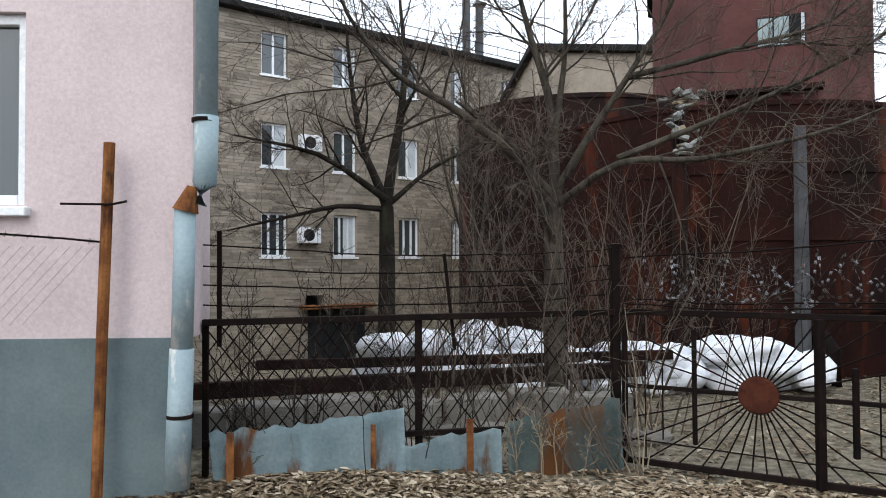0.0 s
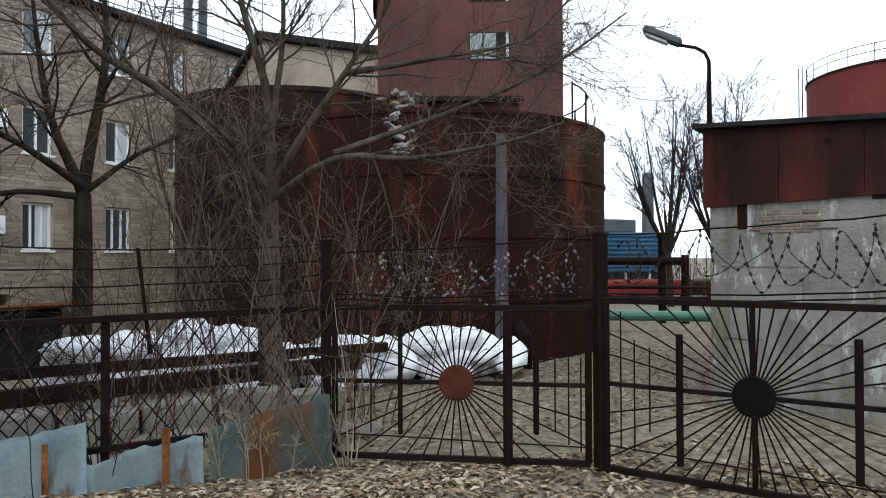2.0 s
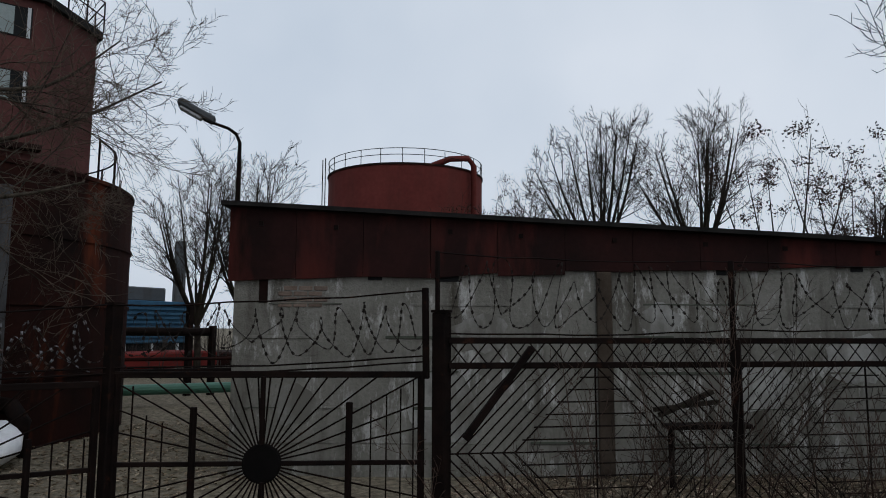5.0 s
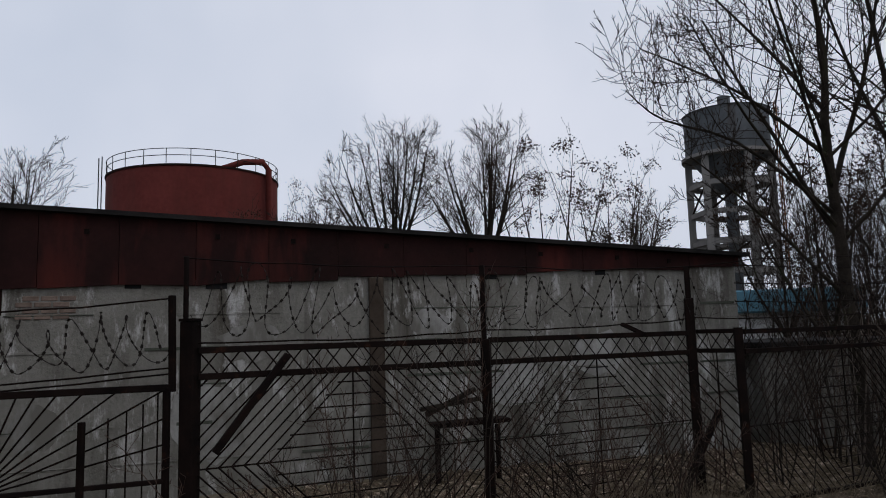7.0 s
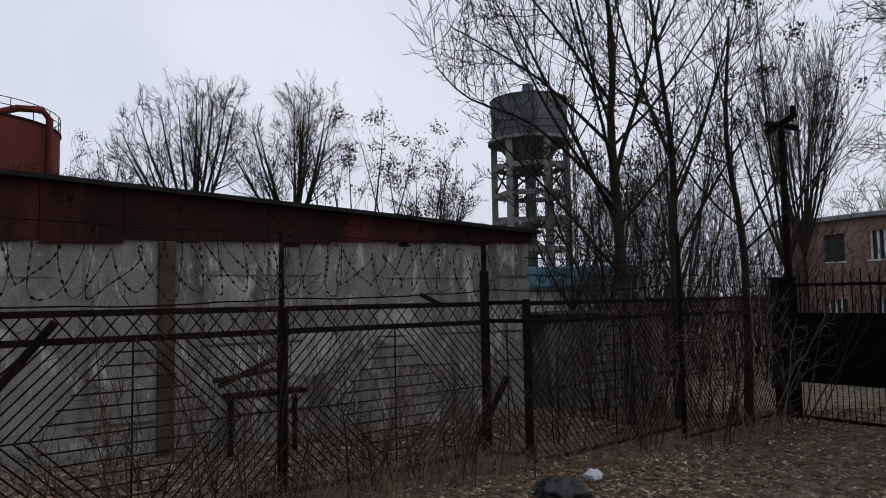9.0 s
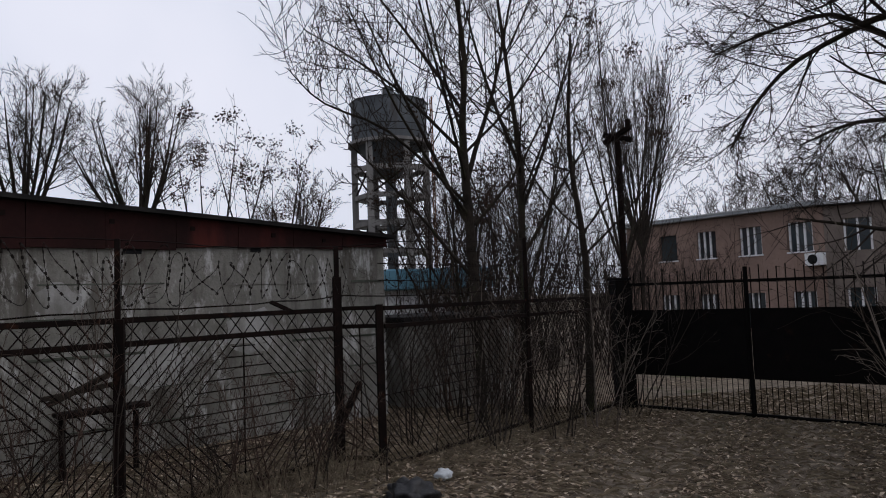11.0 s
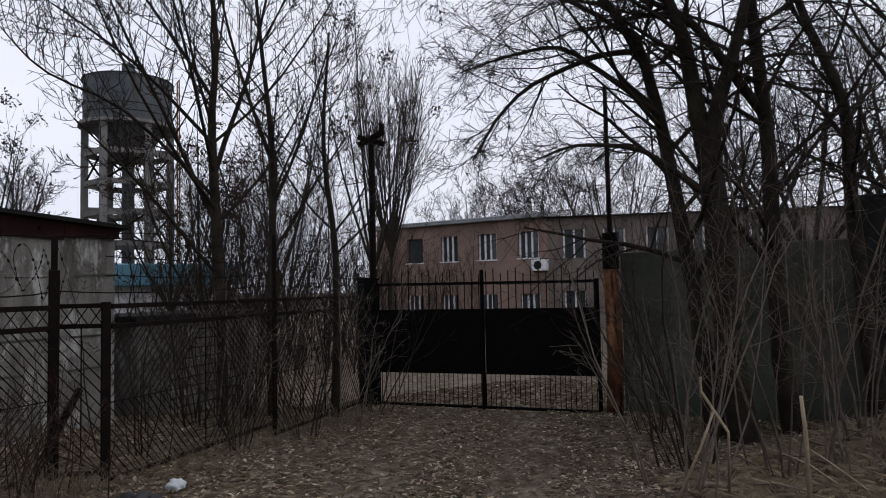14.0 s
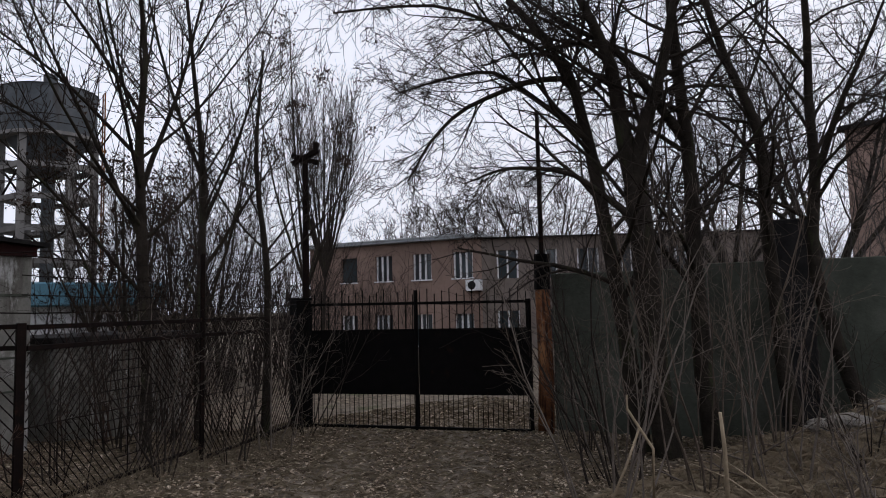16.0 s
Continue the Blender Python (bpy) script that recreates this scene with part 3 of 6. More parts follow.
# x runs along the yard side, y to the back of the shed
rng = random.Random(3)
bm = bmesh.new()
add_box(bm, (0.0, 0.0, -0.4), (sl, 0.3, 2.17), sf)
for v_ in bm.verts:
    q_ = sf.inverted() @ v_.co
    if q_.z > 2 and q_.x > 1:
        v_.co.z = 2.37
part("wall", bm, CONCRETE, shed)
part("wall", box((0, 0.3, -0.4), (0.3, 6, 2.17), 0, sf), CONCRETE, shed)
part("wall", box((sl - 0.3, 0.3, -0.4), (sl, 6, 2.37), 0, sf), CONCRETE, shed)
part("wall", box((0.3, 5.7, -0.4), (sl - 0.3, 6, 2.17), 0, sf), CONCRETE, shed)
for k in range(12):
    bm = bmesh.new()
    x0, x1 = -0.06 + (sl + 0.1) * k / 12, -0.06 + (sl + 0.1) * (k + 1) / 12 - 0.006
    t0, t1 = 2.97 - 0.5 * k / 12, 2.97 - 0.5 * (k + 1) / 12
    l0, l1 = 2.14 + 0.2 * k / 12 + rng.uniform(-0.03, 0.03), 2.14 + 0.2 * (k + 1) / 12 + rng.uniform(-0.03, 0.03)
    v = [bm.verts.new(sf @ Vector(p)) for p in ((x0, -0.045, l0), (x1, -0.045, l1), (x1, -0.045, t1), (x0, -0.045, t0), (x0, -0.005, l0), (x1, -0.005, l1), (x1, -0.005, t1), (x0, -0.005, t0))]
    for q in ((0, 1, 2, 3), (7, 6, 5, 4), (0, 4, 5, 1), (3, 2, 6, 7), (0, 3, 7, 4), (1, 5, 6, 2)):
        bm.faces.new([v[i] for i in q])
    part("fascia", bm, FASCIA, shed, "rust-streaked steel fascia panel")
part("fascia", box((-0.06, 0.0, 2.15), (-0.02, 6, 2.85), 0, sf), FASCIA, shed)
bm = bmesh.new()
v = [bm.verts.new(sf @ Vector(p)) for p in ((-0.15, -0.13, 2.98), (sl + 0.14, -0.13, 2.47), (sl + 0.14, 6.3, 2.43), (-0.15, 6.3, 2.86), (-0.15, -0.13, 3.03), (sl + 0.14, -0.13, 2.52), (sl + 0.14, 6.3, 2.48), (-0.15, 6.3, 2.91))]
for q in ((3, 2, 1, 0), (4, 5, 6, 7), (0, 1, 5, 4), (1, 2, 6, 5), (2, 3, 7, 6), (3, 0, 4, 7)):
    bm.faces.new([v[i] for i in q])
part("roof", bm, TAR, shed, "black felted roof edge")
for k in range(9):
    x = 0.35 + k * 0.95 + rng.uniform(-0.2, 0.2)
    part("bolt_plate", box((x, -0.06, 2.75 - 0.045 * k), (x + 0.05, -0.044, 2.8 - 0.045 * k), 0, sf), IRON, shed)
part("pilaster", box((4.05, -0.05, -0.3), (4.22, 0, 2.24), 0.01, sf), surface("brown_stained_concrete", (0.035, 0.027, 0.021), (0.08, 0.064, 0.05), 3, rough=0.92), shed, "dark brown stained pilaster")
for z in (0.35, 0.72, 1.12, 1.5, 1.86):
    x = rng.uniform(0.05, 0.4)
    while x < sl - 0.5:
        e = min(sl - 0.05, x + rng.uniform(0.3, 1.5))
        if e < 4.04 or x > 4.23:
            part("pour_line", box((x, -rng.uniform(0.006, 0.014), z + rng.uniform(-0.012, 0.012)), (e, 0, z + rng.uniform(0.018, 0.032)), 0.003, sf), CONCRETE if rng.random() < 0.55 else CONCRETE_DK, shed, "rough pour line in the concrete")
        x = e + rng.uniform(0.1, 0.9)
for x, z, w, h in ((0.6, 1.95, 0.35, 0.22), (1.9, 0.3, 0.9, 0.9), (2.4, 1.3, 0.7, 0.5), (5.2, 0.7, 1.1, 0.6), (6.5, 1.0, 0.8, 0.6), (4.5, 1.5, 0.5, 0.4), (0.45, 0.5, 0.5, 0.5)):
    bm = bmesh.new()
    ring = [bm.verts.new(sf @ Vector((x + w / 2 * (1 + math.cos(a) * rng.uniform(0.7, 1.1)), -0.006, z + h / 2 * (1 + math.sin(a) * rng.uniform(0.7, 1.1))))) for a in [k * math.tau / 18 for k in range(18)]]
    bm.faces.new(ring)
    back = [bm.verts.new(v_.co + (sf.to_3x3() @ Vector((0, 0.005, 0)))) for v_ in ring]
    for k in range(18):
        bm.faces.new((ring[k], ring[(k + 1) % 18], back[(k + 1) % 18], back[k]))
    part("plaster_patch", bm, PATCH, shed, "paler flaking whitewash patch")

BRICK_OLD = surface("old_pale_brick", (0.15, 0.11, 0.09), (0.27, 0.21, 0.175), 6, rough=0.92, vary=0.4)
for j in range(4):
    for i in range(3):
        x = 0.5 + i * 0.17 + (j % 2) * 0.06
        part("brick", box((x, -0.012, 1.84 + j * 0.062), (x + 0.15, -0.002, 1.84 + j * 0.062 + 0.048), 0.004, sf), BRICK_OLD, shed)
# dark plates paint the shade of broken gaps; the narrow one is rust-coloured
for x, w, h in ((0.28, 0.1, 0.3), (1.5, 0.16, 0.07), (2.3, 0.22, 0.1), (5.4, 0.2, 0.08), (6.9, 0.14, 0.07)):
    part("broken_edge", box((x, -0.009, 2.18 - h + 0.02 * x), (x + w, -0.002, 2.2 + 0.02 * x), 0.003, sf), INTERIOR_SHADE if w > 0.12 else TANK, shed, "dark plate painted as a shaded broken gap under the fascia")

lamp = thing("street_lamp", "curved steel street lamp on the shed corner", "street lamp")
part("pole", tube([(6.37, 5.82, 2.2), (6.37, 5.82, 3.3), (6.37, 5.82, 3.78), (6.34, 5.85, 3.88), (6.27, 5.91, 3.94), (6.08, 6.1, 4.02)], [0.04, 0.028, 0.021, 0.02, 0.019, 0.018], 8), IRON, lamp)
hd = [Vector((6.16, 6.02, 4.01)), Vector((5.87, 6.31, 4.22))]
part("lamp_head", beam(hd[0], hd[1], 0.15, 0.085, bevel=0.02), STEEL_GREY, lamp, "flat grey luminaire head")
part("lens", beam(hd[0].lerp(hd[1], 0.35) - Vector((0, 0, 0.06)), hd[0].lerp(hd[1], 0.95) - Vector((0, 0, 0.06)), 0.11, 0.04, bevel=0.01), CURTAIN, lamp, "pale lamp lens")

# ---- far red tank ----
RC, RR = (35.85, 22.05), 4.6
rt = big_tank("red_storage_tank", RC, RR, 10.5, RED_TANK, "tall red painted cylindrical storage tank with railing", (3.4, 6.9), 0.7)
part("rim", drum(RC, RR + 0.06, 10.4, 10.5, 64), TANK_DARK, rt)
for zz in (10.95, 11.3):
    part("guard_rail", tube([(RC[0] + RR * math.cos(k * math.tau / 48), RC[1] + RR * math.sin(k * math.tau / 48), zz) for k in range(49)], 0.022, 5), WIRE, rt)
for k in range(24):
    a = k * math.tau / 24
    part("guard_post", tube([(RC[0] + RR * math.cos(a), RC[1] + RR * math.sin(a), 10.5), (RC[0] + RR * math.cos(a), RC[1] + RR * math.sin(a), 11.32)], 0.022, 5), WIRE, rt)
e0 = Vector((RC[0] - 0.3, RC[1] - RR - 0.3, 0))
part("overflow_pipe", tube([(e0.x - 1.8, e0.y + 1.9, 10.6), (e0.x - 1.3, e0.y + 1.0, 11.0), (e0.x - 0.6, e0.y + 0.2, 11.1), (e0.x - 0.3, e0.y, 10.7), (e0.x - 0.3, e0.y, -0.5)], 0.17, 10), RED_TANK, rt, "red overflow pipe bending over the rim", True)
part("ladder", box((RC[0] - 4.4, RC[1] + 2.6, 3), (RC[0] - 4.36, RC[1] + 2.64, 11.2)), WIRE, rt)
part("ladder", box((RC[0] - 4.15, RC[1] + 3.0, 3), (RC[0] - 4.11, RC[1] + 3.04, 11.2)), WIRE, rt)

# ---- water tower ----
WC = (36.2, -6.6)
wt = thing("water_tower", "old grey steel water tank on concrete frame tower", "water tower")
part("tank", drum(WC, 1.95, 9.6, 11.7, 32), STEEL_GREY, wt, "riveted grey steel tank")
part("tank_bottom", drum(WC, 0.5, 7.9, 9.55, 24, True, 1.75), STEEL_GREY, wt, "conical tank bottom")
part("tank_roof", drum(WC, 2.02, 11.7, 12.0, 32, True, 0.4), STEEL_GREY, wt)
part("vent", drum(WC, 0.3, 12.0, 12.6, 12), STEEL_GREY, wt)
part("walkway", drum(WC, 2.15, 9.45, 9.6, 32), CEMENT, wt)
legs = [(WC[0] + 1.85 * math.cos(k * math.tau / 6 + 0.3), WC[1] + 1.85 * math.sin(k * math.tau / 6 + 0.3)) for k in range(6)]
for k in range(6):
    part("leg", beam((*legs[k], -1), (*legs[k], 9.45), 0.3, 0.3), CEMENT, wt)
    for z in (1.2, 2.6, 4.0, 5.4, 6.8, 8.2):
        part("cross_beam", beam((*legs[k], z), (*legs[(k + 1) % 6], z), 0.18, 0.24), CEMENT, wt)

part("riser", tube([(*WC, -1), (*WC, 8.0)], 0.28, 10), STEEL_GREY, wt, "central riser pipe")
for k in range(6):
    p_, q_ = legs[k], legs[(k + 1) % 6]
    for z in (1.2, 4.0, 6.8):
        part("brace", tube([(*p_, z), (*q_, z + 1.4)], 0.05, 5), IRON, wt)
for z in (2.6, 5.4, 8.2):
    part("spoke", beam((*legs[0], z + 0.02), (*legs[3], z + 0.02), 0.16, 0.2), CEMENT, wt)
    part("spoke", beam((*legs[1], z + 0.24), (*legs[4], z + 0.24), 0.16, 0.2), CEMENT, wt)
lx, ly = WC[0] - 1.2, WC[1] - 2.0
for d in (-0.2, 0.2):
    part("ladder_rail", tube([(lx + d, ly, -0.8), (lx + d, ly, 11.8)], 0.035, 5), RUST, wt)
for k in range(40):
    part("rung", tube([(lx - 0.2, ly, 0.1 + k * 0.3), (lx + 0.2, ly, 0.1 + k * 0.3)], 0.02, 4), RUST, wt)
for zz in (9.95, 10.3):
    part("guard_rail", tube([(WC[0] + 2.13 * math.cos(k * math.tau / 32), WC[1] + 2.13 * math.sin(k * math.tau / 32), zz) for k in range(33)], 0.02, 4), WIRE, wt)

# ---- two-storey building behind the black gate ----
QP, QQ = (30.3, -20.2), (26.2, -22.0)
qf, _ = line_frame(QQ, QP)
b2 = thing("two_storey_building", "weathered pinkish two-storey building with pale roof", "building")
# x is measured from QQ towards QP (4.48 long); the row of windows continues both ways
hs = [(x, x + w, z, z + 1.25) for x, w in ((-1.0, 1.05), (1.2, 1.05), (3.4, 1.0), (5.5, 1.0)) for z in (2.98,)]
hs += [(x, x + 1.0, -0.2, 1.3) for x in (-1.0, 1.2, 3.4, 5.5)]
part("wall", wall_with_holes(-1.45, 8.5, -1.5, 4.8, hs, -0.4, 0, qf), OLD_PINK, b2)
wing = qf @ Matrix.Translation((-1.46, 0, 0)) @ Matrix.Rotation(radians(24), 4, "Z")
whs = [(x, x + 1.0, z, z + 1.3) for x in (-9.4, -7.4, -5.4, -3.5, -1.7) for z in (0.1, 2.9)]
part("wall", wall_with_holes(-13, 0, -1.5, 4.75, whs, -0.4, 0, wing), surface("grey_brown_render", (0.165, 0.135, 0.118), (0.235, 0.195, 0.17), 0.7, (0.11, 0.092, 0.08), 0.6, (0.5, 0.75), (1, 1, 0.4), 0.9, fine=12), b2, "grey-brown rendered wing")
# wing core: a solid block coloured dark for the unlit inside
part("wall", box((-13, -8, -1.5), (-0.01, -0.4, 4.75), 0, wing), INTERIOR_SHADE, b2)
for h in whs:
    win = part("window", box((h[0], -0.22, h[2]), (h[1], -0.18, h[3]), 0, wing), GLASS, b2)
    bm = bmesh.new()
    for u in (0.04, 0.5, 0.96):
        xb = h[0] + (h[1] - h[0]) * u
        add_box(bm, (xb - 0.04, -0.178, h[2]), (xb + 0.04, -0.12, h[3]), wing)
    part("window_frame", bm, WHITE, win, "white window bars")
# main core, likewise a solid block with indoor shade as its colour
part("wall", box((-1.45, -9, -1.5), (8.5, -0.4, 4.8), 0, qf), INTERIOR_SHADE, b2)
part("roof", box((-1.5, -9.4, 4.82), (8.9, 0.35, 4.98), 0.02, qf), SLATE, b2, "pale sheet roof")
part("roof", box((-13.3, -8.3, 4.76), (0.2, 0.3, 4.81), 0.01, wing), TAR, b2, "dark felt roof")
bm = bmesh.new()
for k in range(104):
    add_box(bm, (-1.5 + k * 0.1, -9.4, 4.98), (-1.45 + k * 0.1, 0.4, 5.02), qf)
tagged(part("roof_rib", bm, SLATE, b2), kind="stuff")
for k, h in enumerate(hs):
    win = part("window", box((h[0], -0.22, h[2]), (h[1], -0.18, h[3]), 0, qf), GLASS, b2)
    bm = bmesh.new()
    for u in (0.03, 0.36, 0.66, 0.97):
        xb = h[0] + (h[1] - h[0]) * u
        add_box(bm, (xb - 0.045, -0.178, h[2]), (xb + 0.045, -0.12, h[3]), qf)
    if h[0] < 5 or h[2] < 1:
        part("window_frame", bm, WHITE, win, "white window bars")
    part("window_sill", box((h[0] - 0.05, -0.118, h[2] - 0.06), (h[1] + 0.05, 0.06, h[2]), 0, qf), WHITE, win)
ac_unit(qf @ pose(-0.75, 0, 2.35, 0, 0, 180), "air conditioner on the far building")
bm = bmesh.new()
for zc_ in np.arange(-1.0, 4.7, 0.19):
    xx = -1.44
    while xx < 8.4:
        nx = xx + 0.4 + 0.5 * ((xx * 7.3) % 1)
        if not any(h[0] - 0.02 < nx and xx < h[1] + 0.02 and h[2] - 0.08 < zc_ + 0.17 and zc_ < h[3] + 0.02 for h in hs):
            add_box(bm, (xx, 0.0, zc_), (min(nx, 8.4) - 0.015, 0.008 + 0.014 * ((xx * 3.1 + zc_) % 1), zc_ + 0.175), qf)
        xx = nx
tagged(part("brickwork", bm, OLD_PINK, b2), kind="stuff")
slab = thing("brick_apartment_block", "tall brown brick apartment block in the distance", "building")
part("wall", box((3, -47, -1), (16.6, -42.8, 11.0)), OLD_PINK, slab)
part("roof", box((2.7, -47.3, 11.0), (16.9, -42.5, 11.25)), TAR, slab)

# ---- concrete wall beside the black gate ----
cf, cl = line_frame((8.1, -8.95), (3.2, -11.6))
cw = tagged(thing("wall_east", "grey-green concrete slab boundary wall", "wall"), kind="structure")
x = 0.0
for k, (w, top) in enumerate(((2.3, 2.1), (2.3, 2.16), (1.2, 2.1), (2.6, 2.35), (2.6, 2.3))):
    part("panel", box((x, 0, -0.8), (x + w - 0.02, 0.16, top), 0.012, cf), CONCRETE_DK, cw)
    x += w
part("pier", box((3.15, -0.32, -0.8), (3.62, -0.004, 2.7), 0.02, cf), TAR, cw, "black tarred pier")
part("coping", box((5.85, -0.03, 2.36), (11, 0.2, 2.42), 0, cf), DRY, cw, "pale coping strip")

# ---- fences and gates ----


def on(p, q):
    """A function that gives places on the upright plane through p and q: metres along, height, metres towards the back."""
    f, _ = line_frame(p, q)
    return lambda u, z, y=0.0: f @ Vector((u, y, z))


def rod(name, a, b, r, mat, parent, sides=5):
    return part(name, tube([a, b], r, sides), mat, parent)


def bar(name, a, b, w, h, mat, parent, bevel=0.004, label=""):
    return part(name, beam(a, b, w, h, bevel=bevel), mat, parent, label)


def to_frame(c, a, u0, u1, z0, z1):
    """Where a ray from c at angle a leaves a rectangle."""
    d = (math.cos(a), math.sin(a))
    ts = [((u1 if d[0] > 0 else u0) - c[0]) / d[0]] if abs(d[0]) > 1e-6 else []
    ts += [((z1 if d[1] > 0 else z0) - c[1]) / d[1]] if abs(d[1]) > 1e-6 else []
    k = min(ts)
    return c[0] + d[0] * k, c[1] + d[1] * k


def sun_gate(p, q, length, z0, z1, zm, disc_u, stubs, thin, rays, label, disc_mat):
    at = on(p, q)
    g = thing("sun_gate", label, "gate", "pair of yard gates")
    for a, b in (((0.03, z0), (length - 0.03, z0)), ((0.03, z1), (length - 0.03, z1))):
        bar("rail", at(*a), at(*b), 0.035, 0.045, IRON, g)
    for u in (0.045, length - 0.045):
        bar("stile", at(u, z0), at(u, z1), 0.04, 0.04, IRON, g)
    bar("middle_rail", at(0.05, zm), at(disc_u - 0.12, zm), 0.028, 0.032, IRON, g)
    bar("middle_rail", at(disc_u + 0.12, zm), at(length - 0.06, zm), 0.028, 0.032, IRON, g)
    bm = bmesh.new()
    c = at(disc_u, zm)
    ax = (at(disc_u, zm, 1) - c).normalized() * 0.02
    add_tube(bm, [c - ax, c - ax * 0.7, c + ax * 0.7, c + ax], [0.122, 0.135, 0.135, 0.122], 32)
    part("disc", bm, disc_mat, g, "round iron sun disc")
    for k in range(rays):
        a = (k + 0.5) * math.tau / rays
        if abs(math.sin(a)) < 0.09:
            continue
        e = to_frame((disc_u, zm), a, 0.06, length - 0.06, z0 + 0.02, z1 - 0.02)
        s = (disc_u + 0.125 * math.cos(a), zm + 0.125 * math.sin(a))
        rod("ray", at(*s), at(*e), 0.0065, IRON, g)
    for u, a, b, w in stubs:
        bar("upright", at(u, a, -0.03), at(u, b, -0.03), w, w, IRON, g)
    for u, a, b in thin:
        rod("thin_bar", at(u, a, 0.012), at(u, b, 0.012), 0.006, IRON, g)
    rod("cross_rod", at(0.06, z0 + 0.17, -0.012), at(length - 0.06, z0 + 0.12, -0.012), 0.006, IRON, g)
    return at


G1, G2, G3 = (1.9, 5.3), (3.65, 4.19), (4.87, 2.3)
at1 = sun_gate(G1, G2, 2.03, 0.07, 1.215, 0.645, 1.0, [(0.57, 0.25, 1.1, 0.03), (1.39, 0.04, 1.2, 0.055), (1.6, 0.28, 0.88, 0.035)],
               [(0.2, 0.1, 0.9), (0.33, 0.25, 1.1), (1.74, 0.3, 0.85), (1.84, 0.2, 0.85), (1.93, 0.15, 0.85)], 36, "dark iron gate leaf with a rusty sun disc and rays", DISC)
at2 = sun_gate(G2, G3, 2.2, 0.05, 1.28, 0.67, 1.05, [(0.58, 0.15, 1.06, 0.038), (1.65, 0.2, 1.09, 0.038), (1.05, 0.8, 1.27, 0.03), (1.06, 0.06, 0.55, 0.03)],
               [(0.15, 0.2, 1.2), (0.25, 0.2, 1.0), (0.36, 0.35, 0.95), (1.8, 0.3, 1.1), (1.91, 0.25, 1.14), (2.01, 0.2, 1.18), (2.1, 0.15, 1.25)], 44, "dark iron gate leaf with a black sun disc and rays", BLACK_IRON)
for nm, (x, y), top, w, lab in (("gate_post", (1.88, 5.32), 1.72, 0.07, "dark iron gate post beside the sheet fence"), ("gate_post", (3.66, 4.2), 1.76, 0.085, "dark iron post between the two gate leaves"),
                                ("gate_post", (4.92, 2.27), 1.72, 0.105, "thick rusty post between gate and fence")):
    g = thing(nm, lab, "post", "gate posts")
    part("shaft", beam((x, y, -0.3), (x, y, top), w, w, bevel=0.006), IRON, g)
    part("cap", box((x - w / 2 - 0.005, y - w / 2 - 0.005, top + 0.001), (x + w / 2 + 0.005, y + w / 2 + 0.005, top + 0.02)), IRON, g)


def wire_between(name, pts, r, mat, label, barbs=0.12, group="barbed wires", seed=0):
    """A slack wire through the points, with twisted barbs along it."""
    rnd = random.Random(seed)
    w = thing(name, label, "barbed wire", group)
    path = []
    for a, b in zip(pts, pts[1:]):
        a, b = Vector(a), Vector(b)
        n = max(4, int((b - a).length / 0.25))
        for k in range(n):
            t = k / n
            path.append(a.lerp(b, t) - Vector((0, 0, 0.12 * t * (1 - t) * (b - a).length * 0.35)) + Vector((0, 0, rnd.uniform(-0.008, 0.008))))
    path.append(Vector(pts[-1]))
    part("wire", tube(path, r, 4), mat, w)
    if barbs:
        bm = bmesh.new()
        for a, b in zip(path, path[1:]):
            for k in range(int((b - a).length / barbs + rnd.random())):
                c = a.lerp(b, rnd.random())
                for _ in range(2):
                    d = Vector((rnd.uniform(-1, 1), rnd.uniform(-1, 1), rnd.uniform(-1, 1))).normalized() * 0.022
                    add_tube(bm, [c - d, c + d], 0.0018, 3)
        if bm.verts:
            tagged(part("barb", bm, mat, w, "small twisted barbs"), kind="stuff")
        else:
            bm.free()


